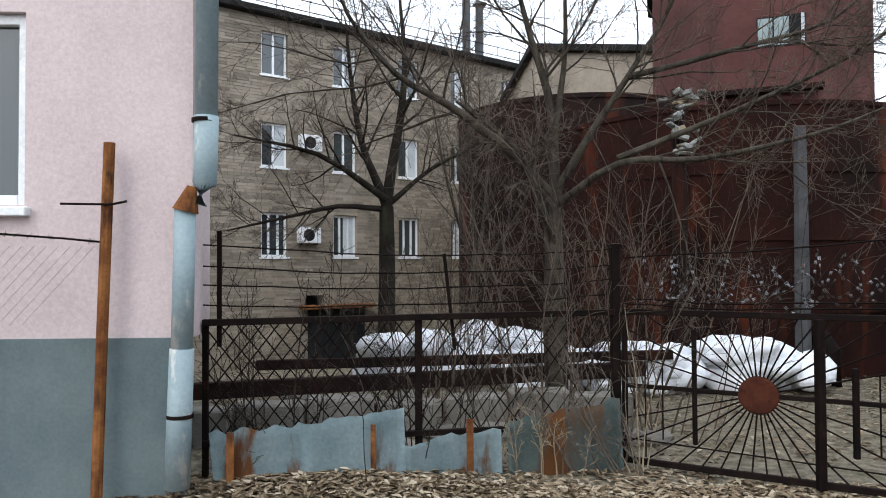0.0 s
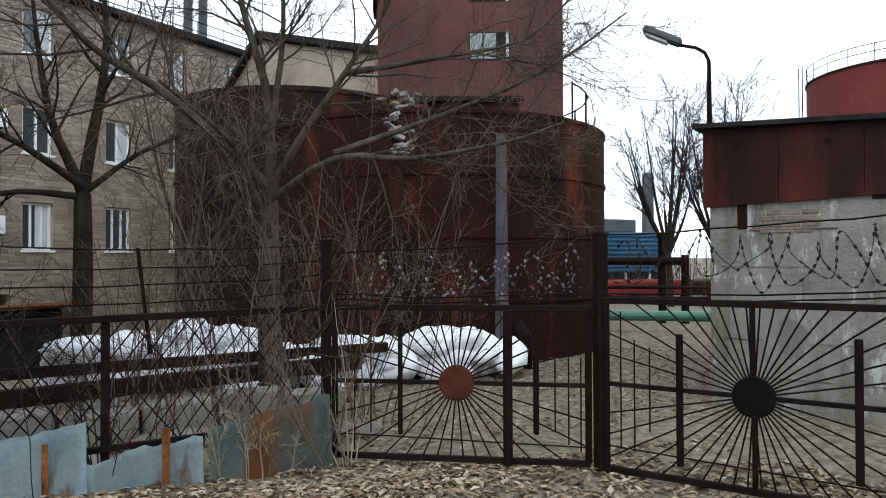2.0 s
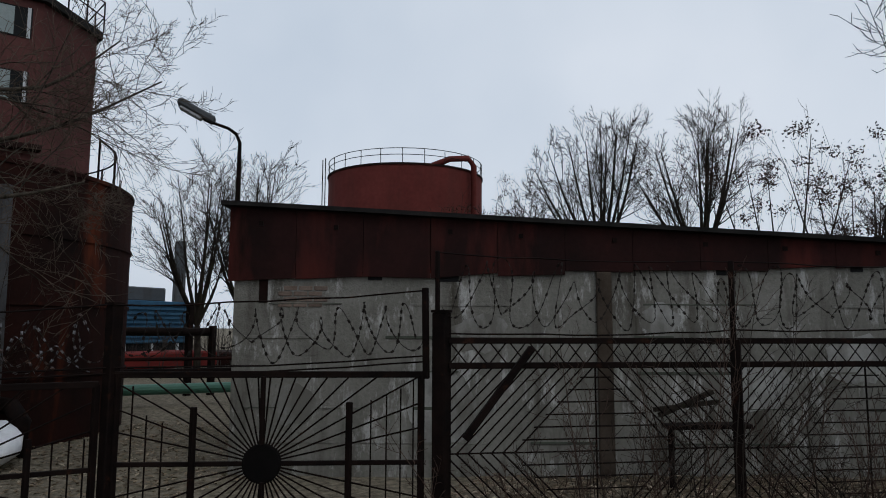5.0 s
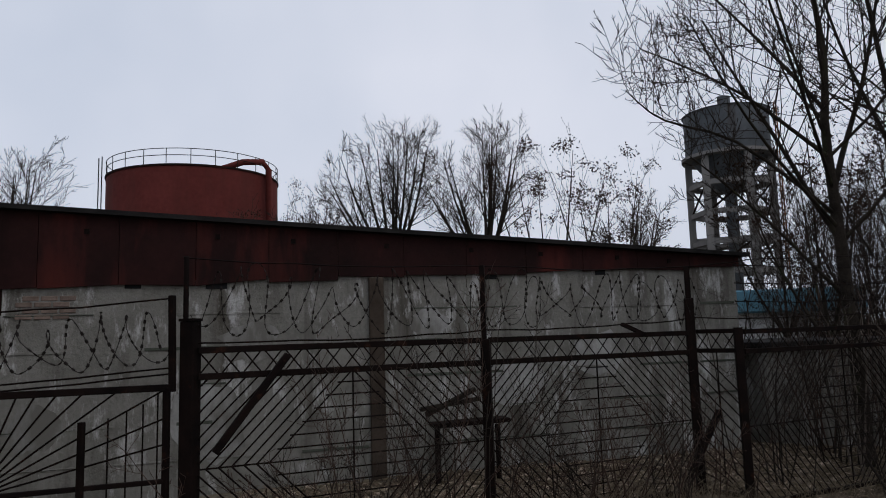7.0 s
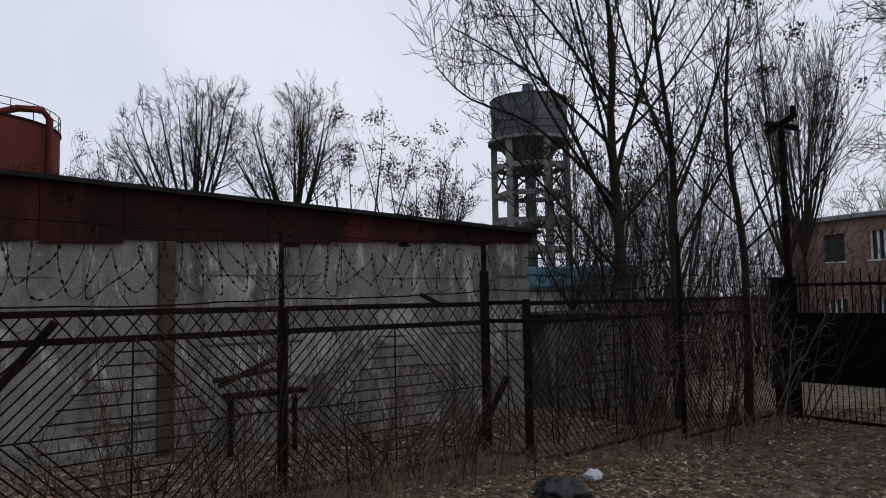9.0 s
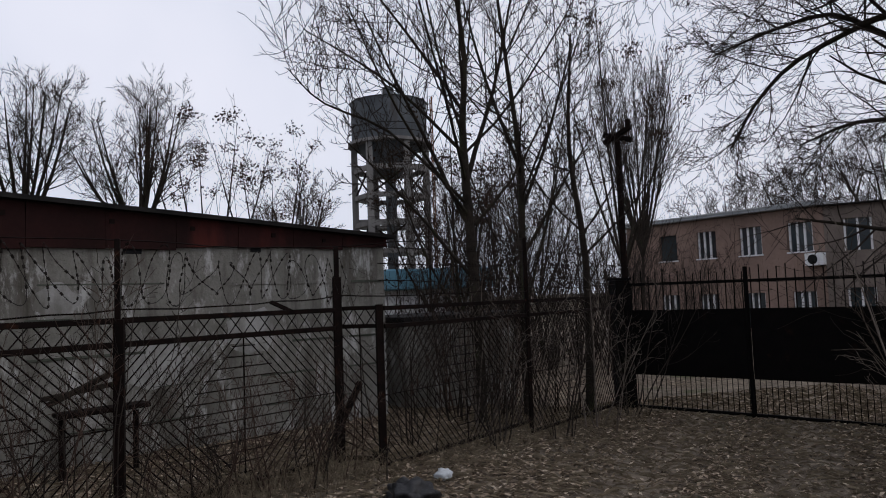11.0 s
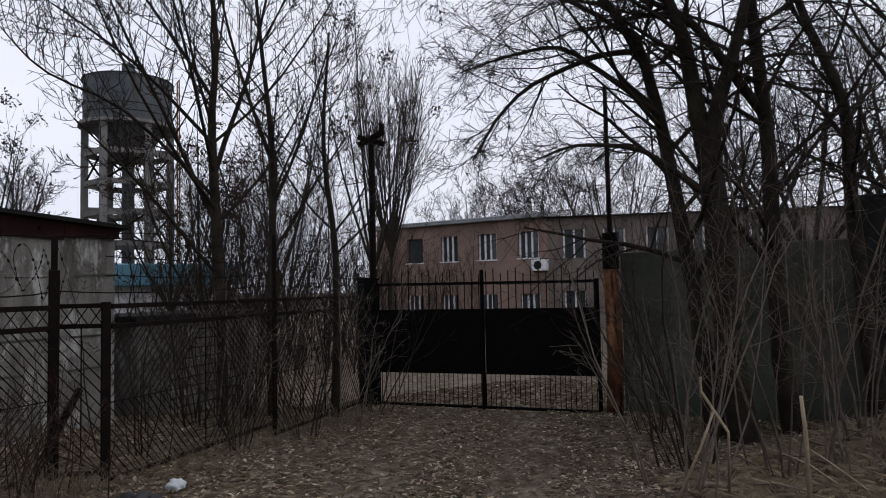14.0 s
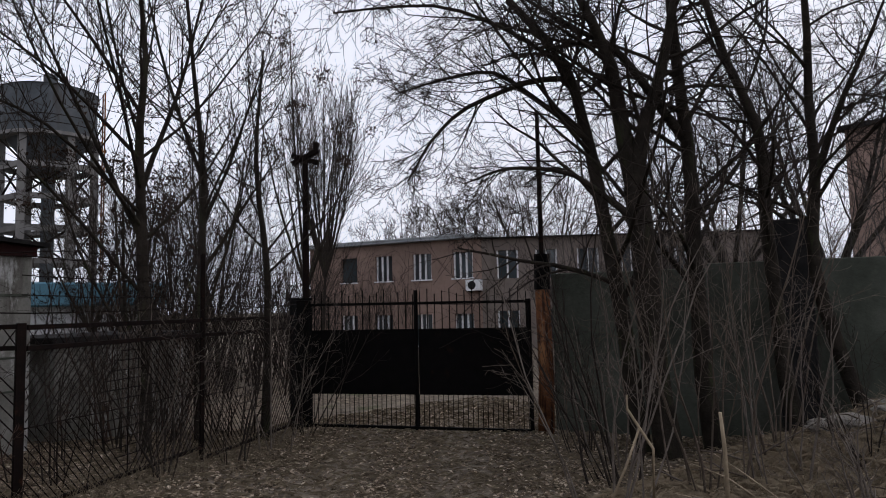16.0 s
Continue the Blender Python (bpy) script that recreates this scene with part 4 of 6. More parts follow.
def razor_coil(at, u0, u1, zc, r, turns, seed, mat=RAZOR):
    """A drawn-out coil of razor wire: two strands wound against each other, clipped together here and there, with short blades."""
    rnd = random.Random(seed)
    t = thing("razor_wire_coil", "drawn-out coil of barbed razor wire on top of the fence", "razor wire", "razor wire coils")
    bm = bmesh.new()
    for strand in (0, 1):
        n = int(turns * 22)
        pts, size = [], [rnd.uniform(0.45, 1.15) for _ in range(int(turns * 2) + 4)]
        shift, lean = [rnd.uniform(-0.7, 0.7) for _ in size], [rnd.uniform(-0.45, 0.45) for _ in size]
        for k in range(n + 1):
            s = k / n
            h, f = int(s * turns * 2), (s * turns * 2) % 1
            f = f * f * (3 - 2 * f)
            j, o, q = (v[h] * (1 - f) + v[h + 1] * f for v in (size, shift, lean))
            a = s * turns * math.tau + strand * math.pi + o
            up = math.sin(a)
            z = zc + r * up * j + 0.025 * math.sin(a * 0.31 + seed)
            u = u0 + (u1 - u0) * s + r * (0.16 * math.cos(a) + q * up)
            pts.append(at(u, z, 0.22 * r * math.cos(a) * j))
        part("coil_wire", tube(pts, 0.0026, 4), WIRE, t)
        gone = 0.0
        for a, b in zip(pts, pts[1:]):
            gone += (b - a).length
            if gone < 0.042:
                continue
            gone = 0.0
            c, d = a.lerp(b, 0.5), (b - a).normalized()
            s = d.cross(Vector((rnd.uniform(-1, 1), rnd.uniform(-1, 1), rnd.uniform(-1, 1)))).normalized()
            v = [bm.verts.new(c + s * 0.009 + d * 0.013), bm.verts.new(c - s * 0.009 - d * 0.013), bm.verts.new(c - s * 0.009 + d * 0.013), bm.verts.new(c + s * 0.009 - d * 0.013), bm.verts.new(c + s.cross(d) * 0.006)]
            for q in ((0, 2, 4), (2, 1, 4), (1, 3, 4), (3, 0, 4), (0, 3, 1, 2)):
                bm.faces.new([v[i] for i in q])
    tagged(part("blade", bm, mat, t, "small razor blades"), kind="stuff")


razor_coil(at1, 0.1, 1.98, 1.48, 0.21, 7, 1)
razor_coil(at1, 0.3, 1.9, 1.42, 0.13, 4.3, 2)
DARK_RAZOR = WIRE
razor_coil(at2, 0.1, 2.15, 1.58, 0.2, 6.5, 3, DARK_RAZOR)
wire_between("barbed_wire", [at1(0.05, 1.64), at1(2.03, 1.76), at2(2.18, 1.88)], 0.006, IRON, "taut dark wire above the gate", 0, seed=1)
for z in (1.27, 1.31):
    wire_between("barbed_wire", [at1(0.05, z), at1(2.03, z + 0.02), at2(2.18, z + 0.1)], 0.006, IRON, "straight wire above the gate rail", 0, seed=2)
bar("wire_arm", at2(2.19, 1.25), at2(2.18, 1.9), 0.04, 0.04, IRON, None)
tagged(bpy.data.objects["wire_arm"], "short iron arm holding wire over the gate", "post")

# left fence with sheet metal
LP, LQ = (-1.15, 4.72), (1.9, 5.3)
atl = on(LP, LQ)
lf = thing("lattice_fence", "dark iron lattice fence with angle-iron rail", "fence")
bar("top_rail", atl(0.0, 1.2), atl(3.06, 1.21), 0.05, 0.045, IRON, lf)
bar("bottom_rail", atl(0.0, 0.38), atl(3.06, 0.34), 0.04, 0.04, IRON, lf)
for u, z0, z1, w in ((0.11, 1.03, 1.83, 0.03), (1.51, 0.1, 1.2, 0.055), (0.02, 0.0, 1.2, 0.04)):
    bar("post", atl(u, z0, 0.03), atl(u, z1, 0.03), w, w, IRON, lf)
bar("leaning_post", atl(1.79, 0.95, 0.04), atl(1.71, 1.67, 0.04), 0.025, 0.025, IRON, lf)
for k in range(-8, 32):
    for s in (1, -1):
        u0 = k * 0.11
        u1 = u0 + s * 0.62
        if s < 0 and u0 > 1.3 and k % 3:
            continue
        if s < 0:
            u0, u1 = u0 + 0.3, u1 + 0.3
        a0, b0 = max(0.03, min(u0, u1)), min(3.05, max(u0, u1))
        if b0 - a0 > 0.1:
            f0, f1 = (a0 - u0) / (u1 - u0), (b0 - u0) / (u1 - u0)
            rod("lattice_bar", atl(a0, 0.38 + 0.8 * f0, 0.012 * s), atl(b0, 0.38 + 0.8 * f1, 0.012 * s), 0.005, IRON, lf, 4)
for k, z in enumerate((1.32, 1.44, 1.55, 1.68)):
    wire_between("barbed_wire", [atl(-0.05, z + 0.02 * k, 0.05), atl(1.75, z - 0.02, 0.05), atl(3.1, z + 0.03, 0.05)], 0.005, IRON, "rusty barbed wire strung above the fence", 0.16, seed=10 + k)
wire_between("barbed_wire", [(-3.5, 4.36, 1.95), (-1.66, 4.4, 1.74)], 0.007, IRON, "rusty barbed wire tied to the rusted pipe", 0.09, seed=20)
sheets = (((0.05, 0.47), (0.7, 0.50), (0.7, 0.12), (0.1, 0.03), SHEET), ((0.68, 0.50), (1.38, 0.56), (1.38, 0.12), (0.7, 0.10), SHEET), ((1.36, 0.31), (2.1, 0.40), (2.1, 0.02), (1.4, 0.05), SHEET),
          ((2.13, 0.43), (2.6, 0.50), (2.6, -0.06), (2.16, -0.02), SHEET_DULL), ((2.58, 0.5), (3.06, 0.56), (3.06, -0.04), (2.6, -0.06), SHEET_DULL))
for k, (tl_, tr_, br_, bl_, mt) in enumerate(sheets):
    bm = bmesh.new()
    rnd = random.Random(k + 40)
    rows_ = []
    for j in range(7):
        f = j / 6
        rows_.append([])
        for i in range(13):
            g = i / 12
            u = (tl_[0] * (1 - g) + tr_[0] * g) * (1 - f) + (bl_[0] * (1 - g) + br_[0] * g) * f
            z = (tl_[1] * (1 - g) + tr_[1] * g) * (1 - f) + (bl_[1] * (1 - g) + br_[1] * g) * f
            if j in (0, 6):
                z += rnd.uniform(-0.025, 0.02)
            y = -0.09 - 0.012 * (k % 2) + 0.03 * noise.noise((u * 2.5, z * 3, k)) - 0.05 * f
            rows_[-1].append(bm.verts.new(atl(u, z, y)))
    for r0, r1 in zip(rows_, rows_[1:]):
        for i in range(12):
            bm.faces.new((r0[i], r0[i + 1], r1[i + 1], r1[i]))
    bmesh.ops.solidify(bm, geom=bm.faces[:], thickness=0.004)
    single("metal_sheet", bm, mt, "bent pale-blue rusting metal sheet against the fence" if mt is SHEET else "dull green rusting metal sheet against the fence", "metal sheet", "sheets along the fence", smooth=True)
for u, w in ((0.17, 0.05), (1.13, 0.035), (1.82, 0.05)):
    single("rusty_strip", box((0, -0.005, 0), (w, 0.0, 0.38), 0, Matrix.Translation(atl(u, 0.1, -0.16))), RUST, "orange rusted strip on the metal sheet", "metal strip")

# fence of chevron grilles
F1P, F1Q = (4.87, 2.3), (7.67, -1.28)
F2P, F2Q = (7.54, -1.69), (11.1, -6.2)


def clip_bar(a, b, lo, hi):
    """A segment cut to lo < u < hi and back as a pair, or None."""
    (u0, z0), (u1, z1) = (a, b) if a[0] <= b[0] else (b, a)
    if u1 <= lo or u0 >= hi:
        return None
    t0, t1 = max(0, (lo - u0) / (u1 - u0) if u1 > u0 else 0), min(1, (hi - u0) / (u1 - u0) if u1 > u0 else 1)
    return ((u0 + (u1 - u0) * t0, z0 + (z1 - z0) * t0), (u0 + (u1 - u0) * t1, z0 + (z1 - z0) * t1)) if t1 - t0 > 0.02 else None


def chevron_panel(at, u0, u1, zb, label):
    """A grille panel: crossed bars between two rails, and below them slanting bars that meet bundles of level bars in diamonds."""
    f = thing("grille_fence", label, "fence", "grille fences")
    zt, zs = 1.52, 1.34
    bar("top_rail", at(u0, zt), at(u1, zt), 0.04, 0.045, IRON, f)
    bar("second_rail", at(u0, zs), at(u1, zs), 0.04, 0.045, IRON, f)
    bar("bottom_rail", at(u0, zb), at(u1, zb), 0.035, 0.04, IRON, f)
    n = int((u1 - u0) / 0.145)
    for k in range(n):
        a, b = u0 + (u1 - u0) * k / n, u0 + (u1 - u0) * (k + 1) / n
        rod("cross_bar", at(a, zs, 0.008), at(b, zt, 0.008), 0.0055, IRON, f, 4)
        rod("cross_bar", at(a, zt, -0.008), at(b, zs, -0.008), 0.0055, IRON, f, 4)
    zm, half = (zs + zb) / 2, (u1 - u0) / 2
    uc, h, reach = (u0 + u1) / 2, (zs - zb) / 2, 0.62
    # level bars inside the middle diamond
    for k in range(1, 14):
        z = zb + (zs - zb) * k / 14
        w = reach * (1 - abs(z - zm) / h) + 0.03
        rod("level_bar", at(uc - w, z), at(uc + w, z), 0.0055, IRON, f, 4)
    rod("middle_upright", at(uc, zb), at(uc, zs), 0.007, IRON, f, 4)
    rod("middle_bar", at(u0, zm, 0.01), at(uc - reach, zm, 0.01), 0.006, IRON, f, 4)
    rod("middle_bar", at(uc + reach, zm, 0.01), at(u1, zm, 0.01), 0.006, IRON, f, 4)
    # slanting bars run outward from the diamond, mirrored about the middle bar
    step = 0.085
    for side in (1, -1):
        k = 0
        while k * step < half + reach:
            for zv in (1, -1):
                a = (uc + side * (reach + k * step), zm)
                b = (uc + side * (k * step), zm + zv * h)
                seg = clip_bar(a, b, u0 + 0.01, u1 - 0.01)
                if seg:
                    rod("slanting_bar", at(*seg[0]), at(*seg[1]), 0.006, IRON, f, 4)
            k += 1
    return f


atf, atg = on(F1P, F1Q), on(F2P, F2Q)
chevron_panel(atf, 0.1, 2.31, 0.1, "rusty iron fence panel with chevron bars")
chevron_panel(atf, 2.37, 4.52, 0.08, "rusty iron fence panel with chevron bars")
chevron_panel(atg, 0.06, 2.75, -0.02, "rusty iron fence panel behind saplings")
chevron_panel(atg, 2.81, 5.45, -0.16, "rusty iron fence panel beside the black gate")
gap = thing("grille_fence", "narrow rusty grille panel at the fence corner", "fence", "grille fences")
ga, gb = atf(4.62, 0), atg(-0.03, 0)
atn = on((ga.x, ga.y), (gb.x, gb.y))
gw = (Vector((gb.x, gb.y)) - Vector((ga.x, ga.y))).length
for z in (1.53, 1.35, 0.06):
    bar("rail", atn(0, z), atn(gw, z), 0.035, 0.04, IRON, gap)
for k in range(3):
    rod("cross_bar", atn(gw * k / 3, 1.35), atn(gw * (k + 1) / 3, 1.53), 0.0055, IRON, gap, 4)
    rod("cross_bar", atn(gw * k / 3, 1.53), atn(gw * (k + 1) / 3, 1.35), 0.0055, IRON, gap, 4)
for k in range(11):
    z = 0.1 + k * 0.115
    rod("slanting_bar", atn(0, z + 0.12), atn(gw, max(0.06, z - 0.28)), 0.006, IRON, gap, 4)
rod("middle_upright", atn(gw / 2, 0.06), atn(gw / 2, 1.35), 0.006, IRON, gap, 4)
for at, u, z0, z1, w in ((atf, 0.02, 1.7, 2.17, 0.03), (atf, 2.34, -0.2, 1.53, 0.075), (atf, 2.33, 1.53, 2.14, 0.04), (atf, 4.56, -0.2, 1.85, 0.085), (atf, 4.56, 1.85, 2.15, 0.05), (atg, 0.0, -0.2, 1.56, 0.075), (atg, 2.78, -0.3, 2.35, 0.05)):
    single("fence_post", beam(at(u, z0), at(u, z1), w, w, bevel=0.005), IRON, "rusty square iron fence post", "post", "fence posts")
for at, a, b in ((atf, (0.71, 1.47), (0.21, 0.83)), (atf, (4.8, 0.78), (4.25, 0.02))):
    single("brace", beam(at(*a, -0.05), at(*b, -0.05), 0.05, 0.05, bevel=0.004), IRON, "slanting rusty brace bar on the fence", "brace")
single("loose_bar", beam(atf(3.75, 1.62), atf(4.0, 1.52), 0.04, 0.03), IRON, "bent iron bar end over the fence rail", "bar")
razor_coil(atf, 0.1, 2.35, 1.85, 0.25, 6.5, 5, DARK_RAZOR)
razor_coil(atf, 2.36, 4.7, 1.85, 0.25, 6.5, 6, DARK_RAZOR)
razor_coil(atg, 0.1, 2.76, 1.85, 0.26, 7, 7, DARK_RAZOR)
razor_coil(atg, 2.8, 5.4, 1.85, 0.26, 7, 8, DARK_RAZOR)
wire_between("barbed_wire", [atf(0, 2.16), atf(2.34, 2.13), atf(4.6, 2.15), atg(0.2, 2.2), atg(2.78, 2.34), atg(5.5, 2.6)], 0.005, IRON, "dark wire along the fence top", 0, seed=30)
wire_between("barbed_wire", [atf(0.05, 1.58), atf(2.34, 1.6), atf(4.6, 1.66), atg(2.78, 1.7), atg(5.5, 1.72)], 0.006, IRON, "dark wire just above the fence rail", 0, seed=31)
for k in range(3):
    wire_between("barbed_wire", [atg(0.0, 1.8 + 0.17 * k), atg(2.78, 1.84 + 0.17 * k), atg(5.5, 1.82 + 0.2 * k)], 0.005, IRON, "dark barbed wire between the saplings", 0.15, seed=33 + k)

# black gate
bp, bq = (11.19, -6.37), (8.2, -8.6)
atb = on(bp, bq)
bg = thing("black_gate", "black iron double gate with solid middle panel", "gate")
part("panel", beam(atb(0.02, 0.76), atb(1.84, 0.76), 0.012, 1.04), BLACK_IRON, bg, "solid black sheet panel")
part("panel", beam(atb(1.9, 0.76), atb(3.68, 0.76), 0.012, 1.04), BLACK_IRON, bg, "solid black sheet panel")
for z in (1.70, -0.27):
    bar("rail", atb(0.0, z), atb(3.7, z - 0.02), 0.045, 0.045, BLACK_IRON, bg)
for u, z0, z1 in ((0.02, -0.3, 1.72), (1.86, -0.45, 1.9), (3.68, -0.3, 1.72)):
    bar("stile", atb(u, z0), atb(u, z1), 0.05, 0.05, BLACK_IRON, bg)
for k in range(30):
    u = 0.1 + k * 0.122
    rod("bar", atb(u, 1.27), atb(u, 1.88 + 0.05 * math.sin(k * 2.1)), 0.009, BLACK_IRON, bg, 5)
for k in range(46):
    u = 0.08 + k * 0.079
    rod("bar", atb(u, -0.26), atb(u, 0.25), 0.007, BLACK_IRON, bg, 4)
post = thing("gate_pillar", "broad black steel gate pillar", "post", "black gate pillars")
bar("shaft", atb(-0.16, -0.6), atb(-0.16, 1.78), 0.26, 0.26, BLACK_IRON, post, 0.01)
bar("cap", atb(-0.16, 1.782), atb(-0.16, 1.82), 0.29, 0.29, BLACK_IRON, post, 0)
rpost = thing("gate_pillar", "orange-brown rusted pipe gate pillar", "post", "black gate pillars")
part("shaft", tube([atb(3.88, -0.6), atb(3.92, 0.6), atb(3.9, 1.85)], [0.13, 0.12, 0.115], 12), WOOD, rpost, smooth=True)
part("cap", tube([atb(3.9, 1.852), atb(3.91, 2.4)], 0.125, 10), BLACK_IRON, rpost, "black upper sleeve")
pole = thing("utility_pole", "dark steel utility pole with insulator bracket", "pole")
part("shaft", tube([atb(-0.1, 1.8, 0.1), atb(-0.1, 4.27, 0.1)], [0.06, 0.05], 8), IRON, pole)
for z, a in ((4.29, 0.15), (4.17, -0.12)):
    part("bracket", beam(atb(-0.35, z - a, 0.1), atb(0.15, z + a * 0.4, 0.1), 0.07, 0.09, bevel=0.01), IRON, pole)
part("insulator", drum(tuple(atb(0.1, 0, 0.1))[:2], 0.05, 4.36, 4.48, 8), IRON, pole)
single("thin_pole", tube([(8.9, -9.6, -0.4), (8.9, -9.6, 5.0)], [0.05, 0.035], 8), IRON, "thin dark steel pole among tree branches", "pole")

# ---- pink building fittings ----
rp = thing("rusted_pipe", "rusty orange steel pipe against the pink wall", "pipe")
part("shaft", tube([(-1.70, 4.36, -0.05), (-1.68, 4.40, 1.2), (-1.65, 4.42, 2.38)], 0.035, 10), RUST, rp)
part("cross_arm", tube([(-1.93, 4.37, 1.985), (-1.62, 4.37, 1.98), (-1.52, 4.37, 2.0)], 0.008, 6), IRON, rp)
dp = thing("downpipe", "grey-blue sheet metal rain downpipe", "downpipe")
part("upper_pipe", tube([(-1.03, 4.46, 7.1), (-1.05, 4.46, 2.55)], 0.072, 16), ZINC, dp, smooth=True)
part("upper_pipe", tube([(-1.05, 4.46, 2.56), (-1.06, 4.46, 2.12), (-1.10, 4.45, 1.99)], [0.079, 0.076, 0.06], 16), ZINC, dp, smooth=True)
part("lower_pipe", tube([(-1.17, 4.42, 1.98), (-1.19, 4.42, 1.05)], 0.068, 16), ZINC, dp, smooth=True)
part("lower_pipe", tube([(-1.19, 4.42, 1.06), (-1.215, 4.41, 0.18)], [0.076, 0.08], 16), ZINC, dp, smooth=True)
part("rust_hood", tube([(-1.17, 4.42, 1.94), (-1.13, 4.42, 2.1)], [0.085, 0.03], 12), RUST, dp, "rusted hood over the joint")
for z in (2.52, 0.62):
    part("clip", drum((-1.06 if z > 1 else -1.2, 4.46 if z > 1 else 4.42), 0.084, z, z + 0.025, 16), IRON, dp)
# chain-link mesh stretched beside the pink wall
bm = bmesh.new()
for k in range(34):
    for s in (1, -1):
        x0 = -3.6 + k * 0.075
        x1 = x0 + s * 0.45
        if x1 < -1.72 and x0 < -1.72:
            add_tube(bm, [(x0, 4.39, 1.22), (x1, 4.39, 1.72)], 0.0016, 3, False)
single("chain_link_mesh", bm, surface("pale_mesh_wire", (0.42, 0.36, 0.34), (0.5, 0.44, 0.42), 5, rough=0.5, metal=0.3), "pale chain-link mesh along the pink wall", "mesh", kind="stuff")

# ---- yard behind the fence ----


def sack_heap(name, c, size, n, seed):
    """A heap of filled white sacks, each one a lumpy pillow."""
    rnd = random.Random(seed)
    g = thing(name, "heap of snow-white filled sacks in the yard", "sacks", "white heaps")
    for k in range(n):
        bm = bmesh.new()
        bmesh.ops.create_icosphere(bm, subdivisions=3, radius=1)
        f = k / n
        x, y = rnd.uniform(-1, 1), rnd.uniform(-1, 1)
        z = size[2] * (0.15 + 0.75 * f) * (1 - 0.18 * abs(x))
        m = Matrix.Translation((c[0] + x * size[0] * (1 - 0.12 * f), c[1] + y * size[1] * (1 - 0.4 * f), c[2] + z * 0.75)) @ pose(0, 0, 0, rnd.uniform(-20, 20), rnd.uniform(-20, 20), rnd.uniform(0, 180))
        for v in bm.verts:
            p = v.co.copy()
            p *= 1 + 0.22 * noise.noise(p * 1.8 + Vector((k * 3.1, seed, 0))) + 0.16 * abs(noise.noise(p * 4 + Vector((k, 0, 0)))) + 0.10 * noise.noise(p * 9 + Vector((0, k, 0)))
            v.co = m @ Vector((p.x * 0.40, p.y * 0.27, p.z * 0.17))
        part("sack", bm, SNOW, g, smooth=True)


sack_heap("sack_heap", (1.0, 9.6, 0.0), (1.25, 0.5, 0.95), 34, 1)
sack_heap("sack_heap", (4.05, 8.7, 0.0), (1.4, 0.4, 0.78), 44, 2)
sack_heap("sack_heap", (2.4, 8.5, 0.0), (0.7, 0.3, 0.7), 18, 3)
for k, (a, b, r, mt) in enumerate((((-2.5, 7.2, 0.28), (3.0, 8.0, 0.36), 0.09, TANK_DARK), ((-2.5, 6.6, 0.12), (2.6, 7.1, 0.16), 0.08, TANK), ((-1.5, 8.0, 0.45), (3.4, 8.15, 0.5), 0.06, TANK_DARK))):
    single("steel_girder", beam(a, b, r * 1.2, r * 1.9, bevel=0.01), mt, "long rusted steel girder lying behind the fence", "girder", "steel girders")
rnd = random.Random(9)
for k in range(40):
    bm = bmesh.new()
    bmesh.ops.create_icosphere(bm, subdivisions=2, radius=1)
    x, y = rnd.uniform(-2.2, 2.6), rnd.uniform(5.9, 8.4)
    s = rnd.uniform(0.08, 0.22)
    for v in bm.verts:
        v.co = Vector((x, y, ground_z(x, y) + s * 0.2)) + Vector((v.co.x * s * 1.4, v.co.y * s, v.co.z * s * 0.5)) * (1 + 0.35 * noise.noise(v.co * 2 + Vector((k, 0, 0))))
    single("rubble_stone", bm, STONE, "grey broken rubble stone on the ground", "stone", "rubble behind the fence")
for k in range(26):
    bm = bmesh.new()
    bmesh.ops.create_icosphere(bm, subdivisions=2, radius=1)
    x, y = rnd.uniform(1.8, 4.6), rnd.uniform(-10.6, -8.4)
    s = rnd.uniform(0.06, 0.2)
    for v in bm.verts:
        v.co = Vector((x, y, ground_z(x, y) + s * 0.3)) + Vector((v.co.x * s * 1.5, v.co.y * s, v.co.z * s * 0.5)) * (1 + 0.35 * noise.noise(v.co * 2 + Vector((k, 5, 0))))
    single("rubble_stone", bm, STONE, "pale broken concrete lump on the debris bank", "stone", "rubble on the bank")
kerb = thing("block_kerb", "low row of pale concrete blocks behind the fence", "kerb")
for k in range(7):
    x = -1.9 + k * 0.62
    part("block", box((x, 6.05 + 0.08 * k, -0.1), (x + 0.59, 6.3 + 0.08 * k, 0.33 + 0.03 * (k % 3)), 0.02), STONE, kerb)
single("green_pipe", tube([(8.6, 13.2, 0.35), (14.5, 9.0, 0.35)], 0.11, 12), GREEN_PIPE, "green painted pipe on low supports", "pipe")
blue = thing("blue_hall", "blue corrugated hall beyond the yard", "building")
part("wall", box((16.5, 24.5, 0.95), (22.3, 30, 2.7), 0.02), BLUE, blue)
part("plinth", box((16.5, 24.6, -0.8), (22.3, 30, 0.94), 0.0), INTERIOR_SHADE, blue, "dark window strip")
for k in range(9):
    part("rib", box((16.5, 24.42, 1.0 + k * 0.19), (22.3, 24.5, 1.08 + k * 0.19)), BLUE, blue)
for k in range(4):
    part("window_post", box((17.6 + k * 1.3, 24.5, 0.2), (17.7 + k * 1.3, 24.6, 0.94)), CURTAIN, blue)
part("roof_box", box((17, 25.2, 2.71), (21.4, 29, 3.3), 0.05), STEEL_GREY, blue, "grey box on the hall roof")
wagon = thing("red_wagon", "low red freight wagon in the distance", "wagon")
part("body", box((14.5, 19.6, 0.22), (19.2, 21.6, 0.76), 0.06), RED_PAINT, wagon)
part("body", box((19.35, 19.6, 0.22), (24, 21.6, 0.70), 0.06), TANK, wagon, "rusty end section")
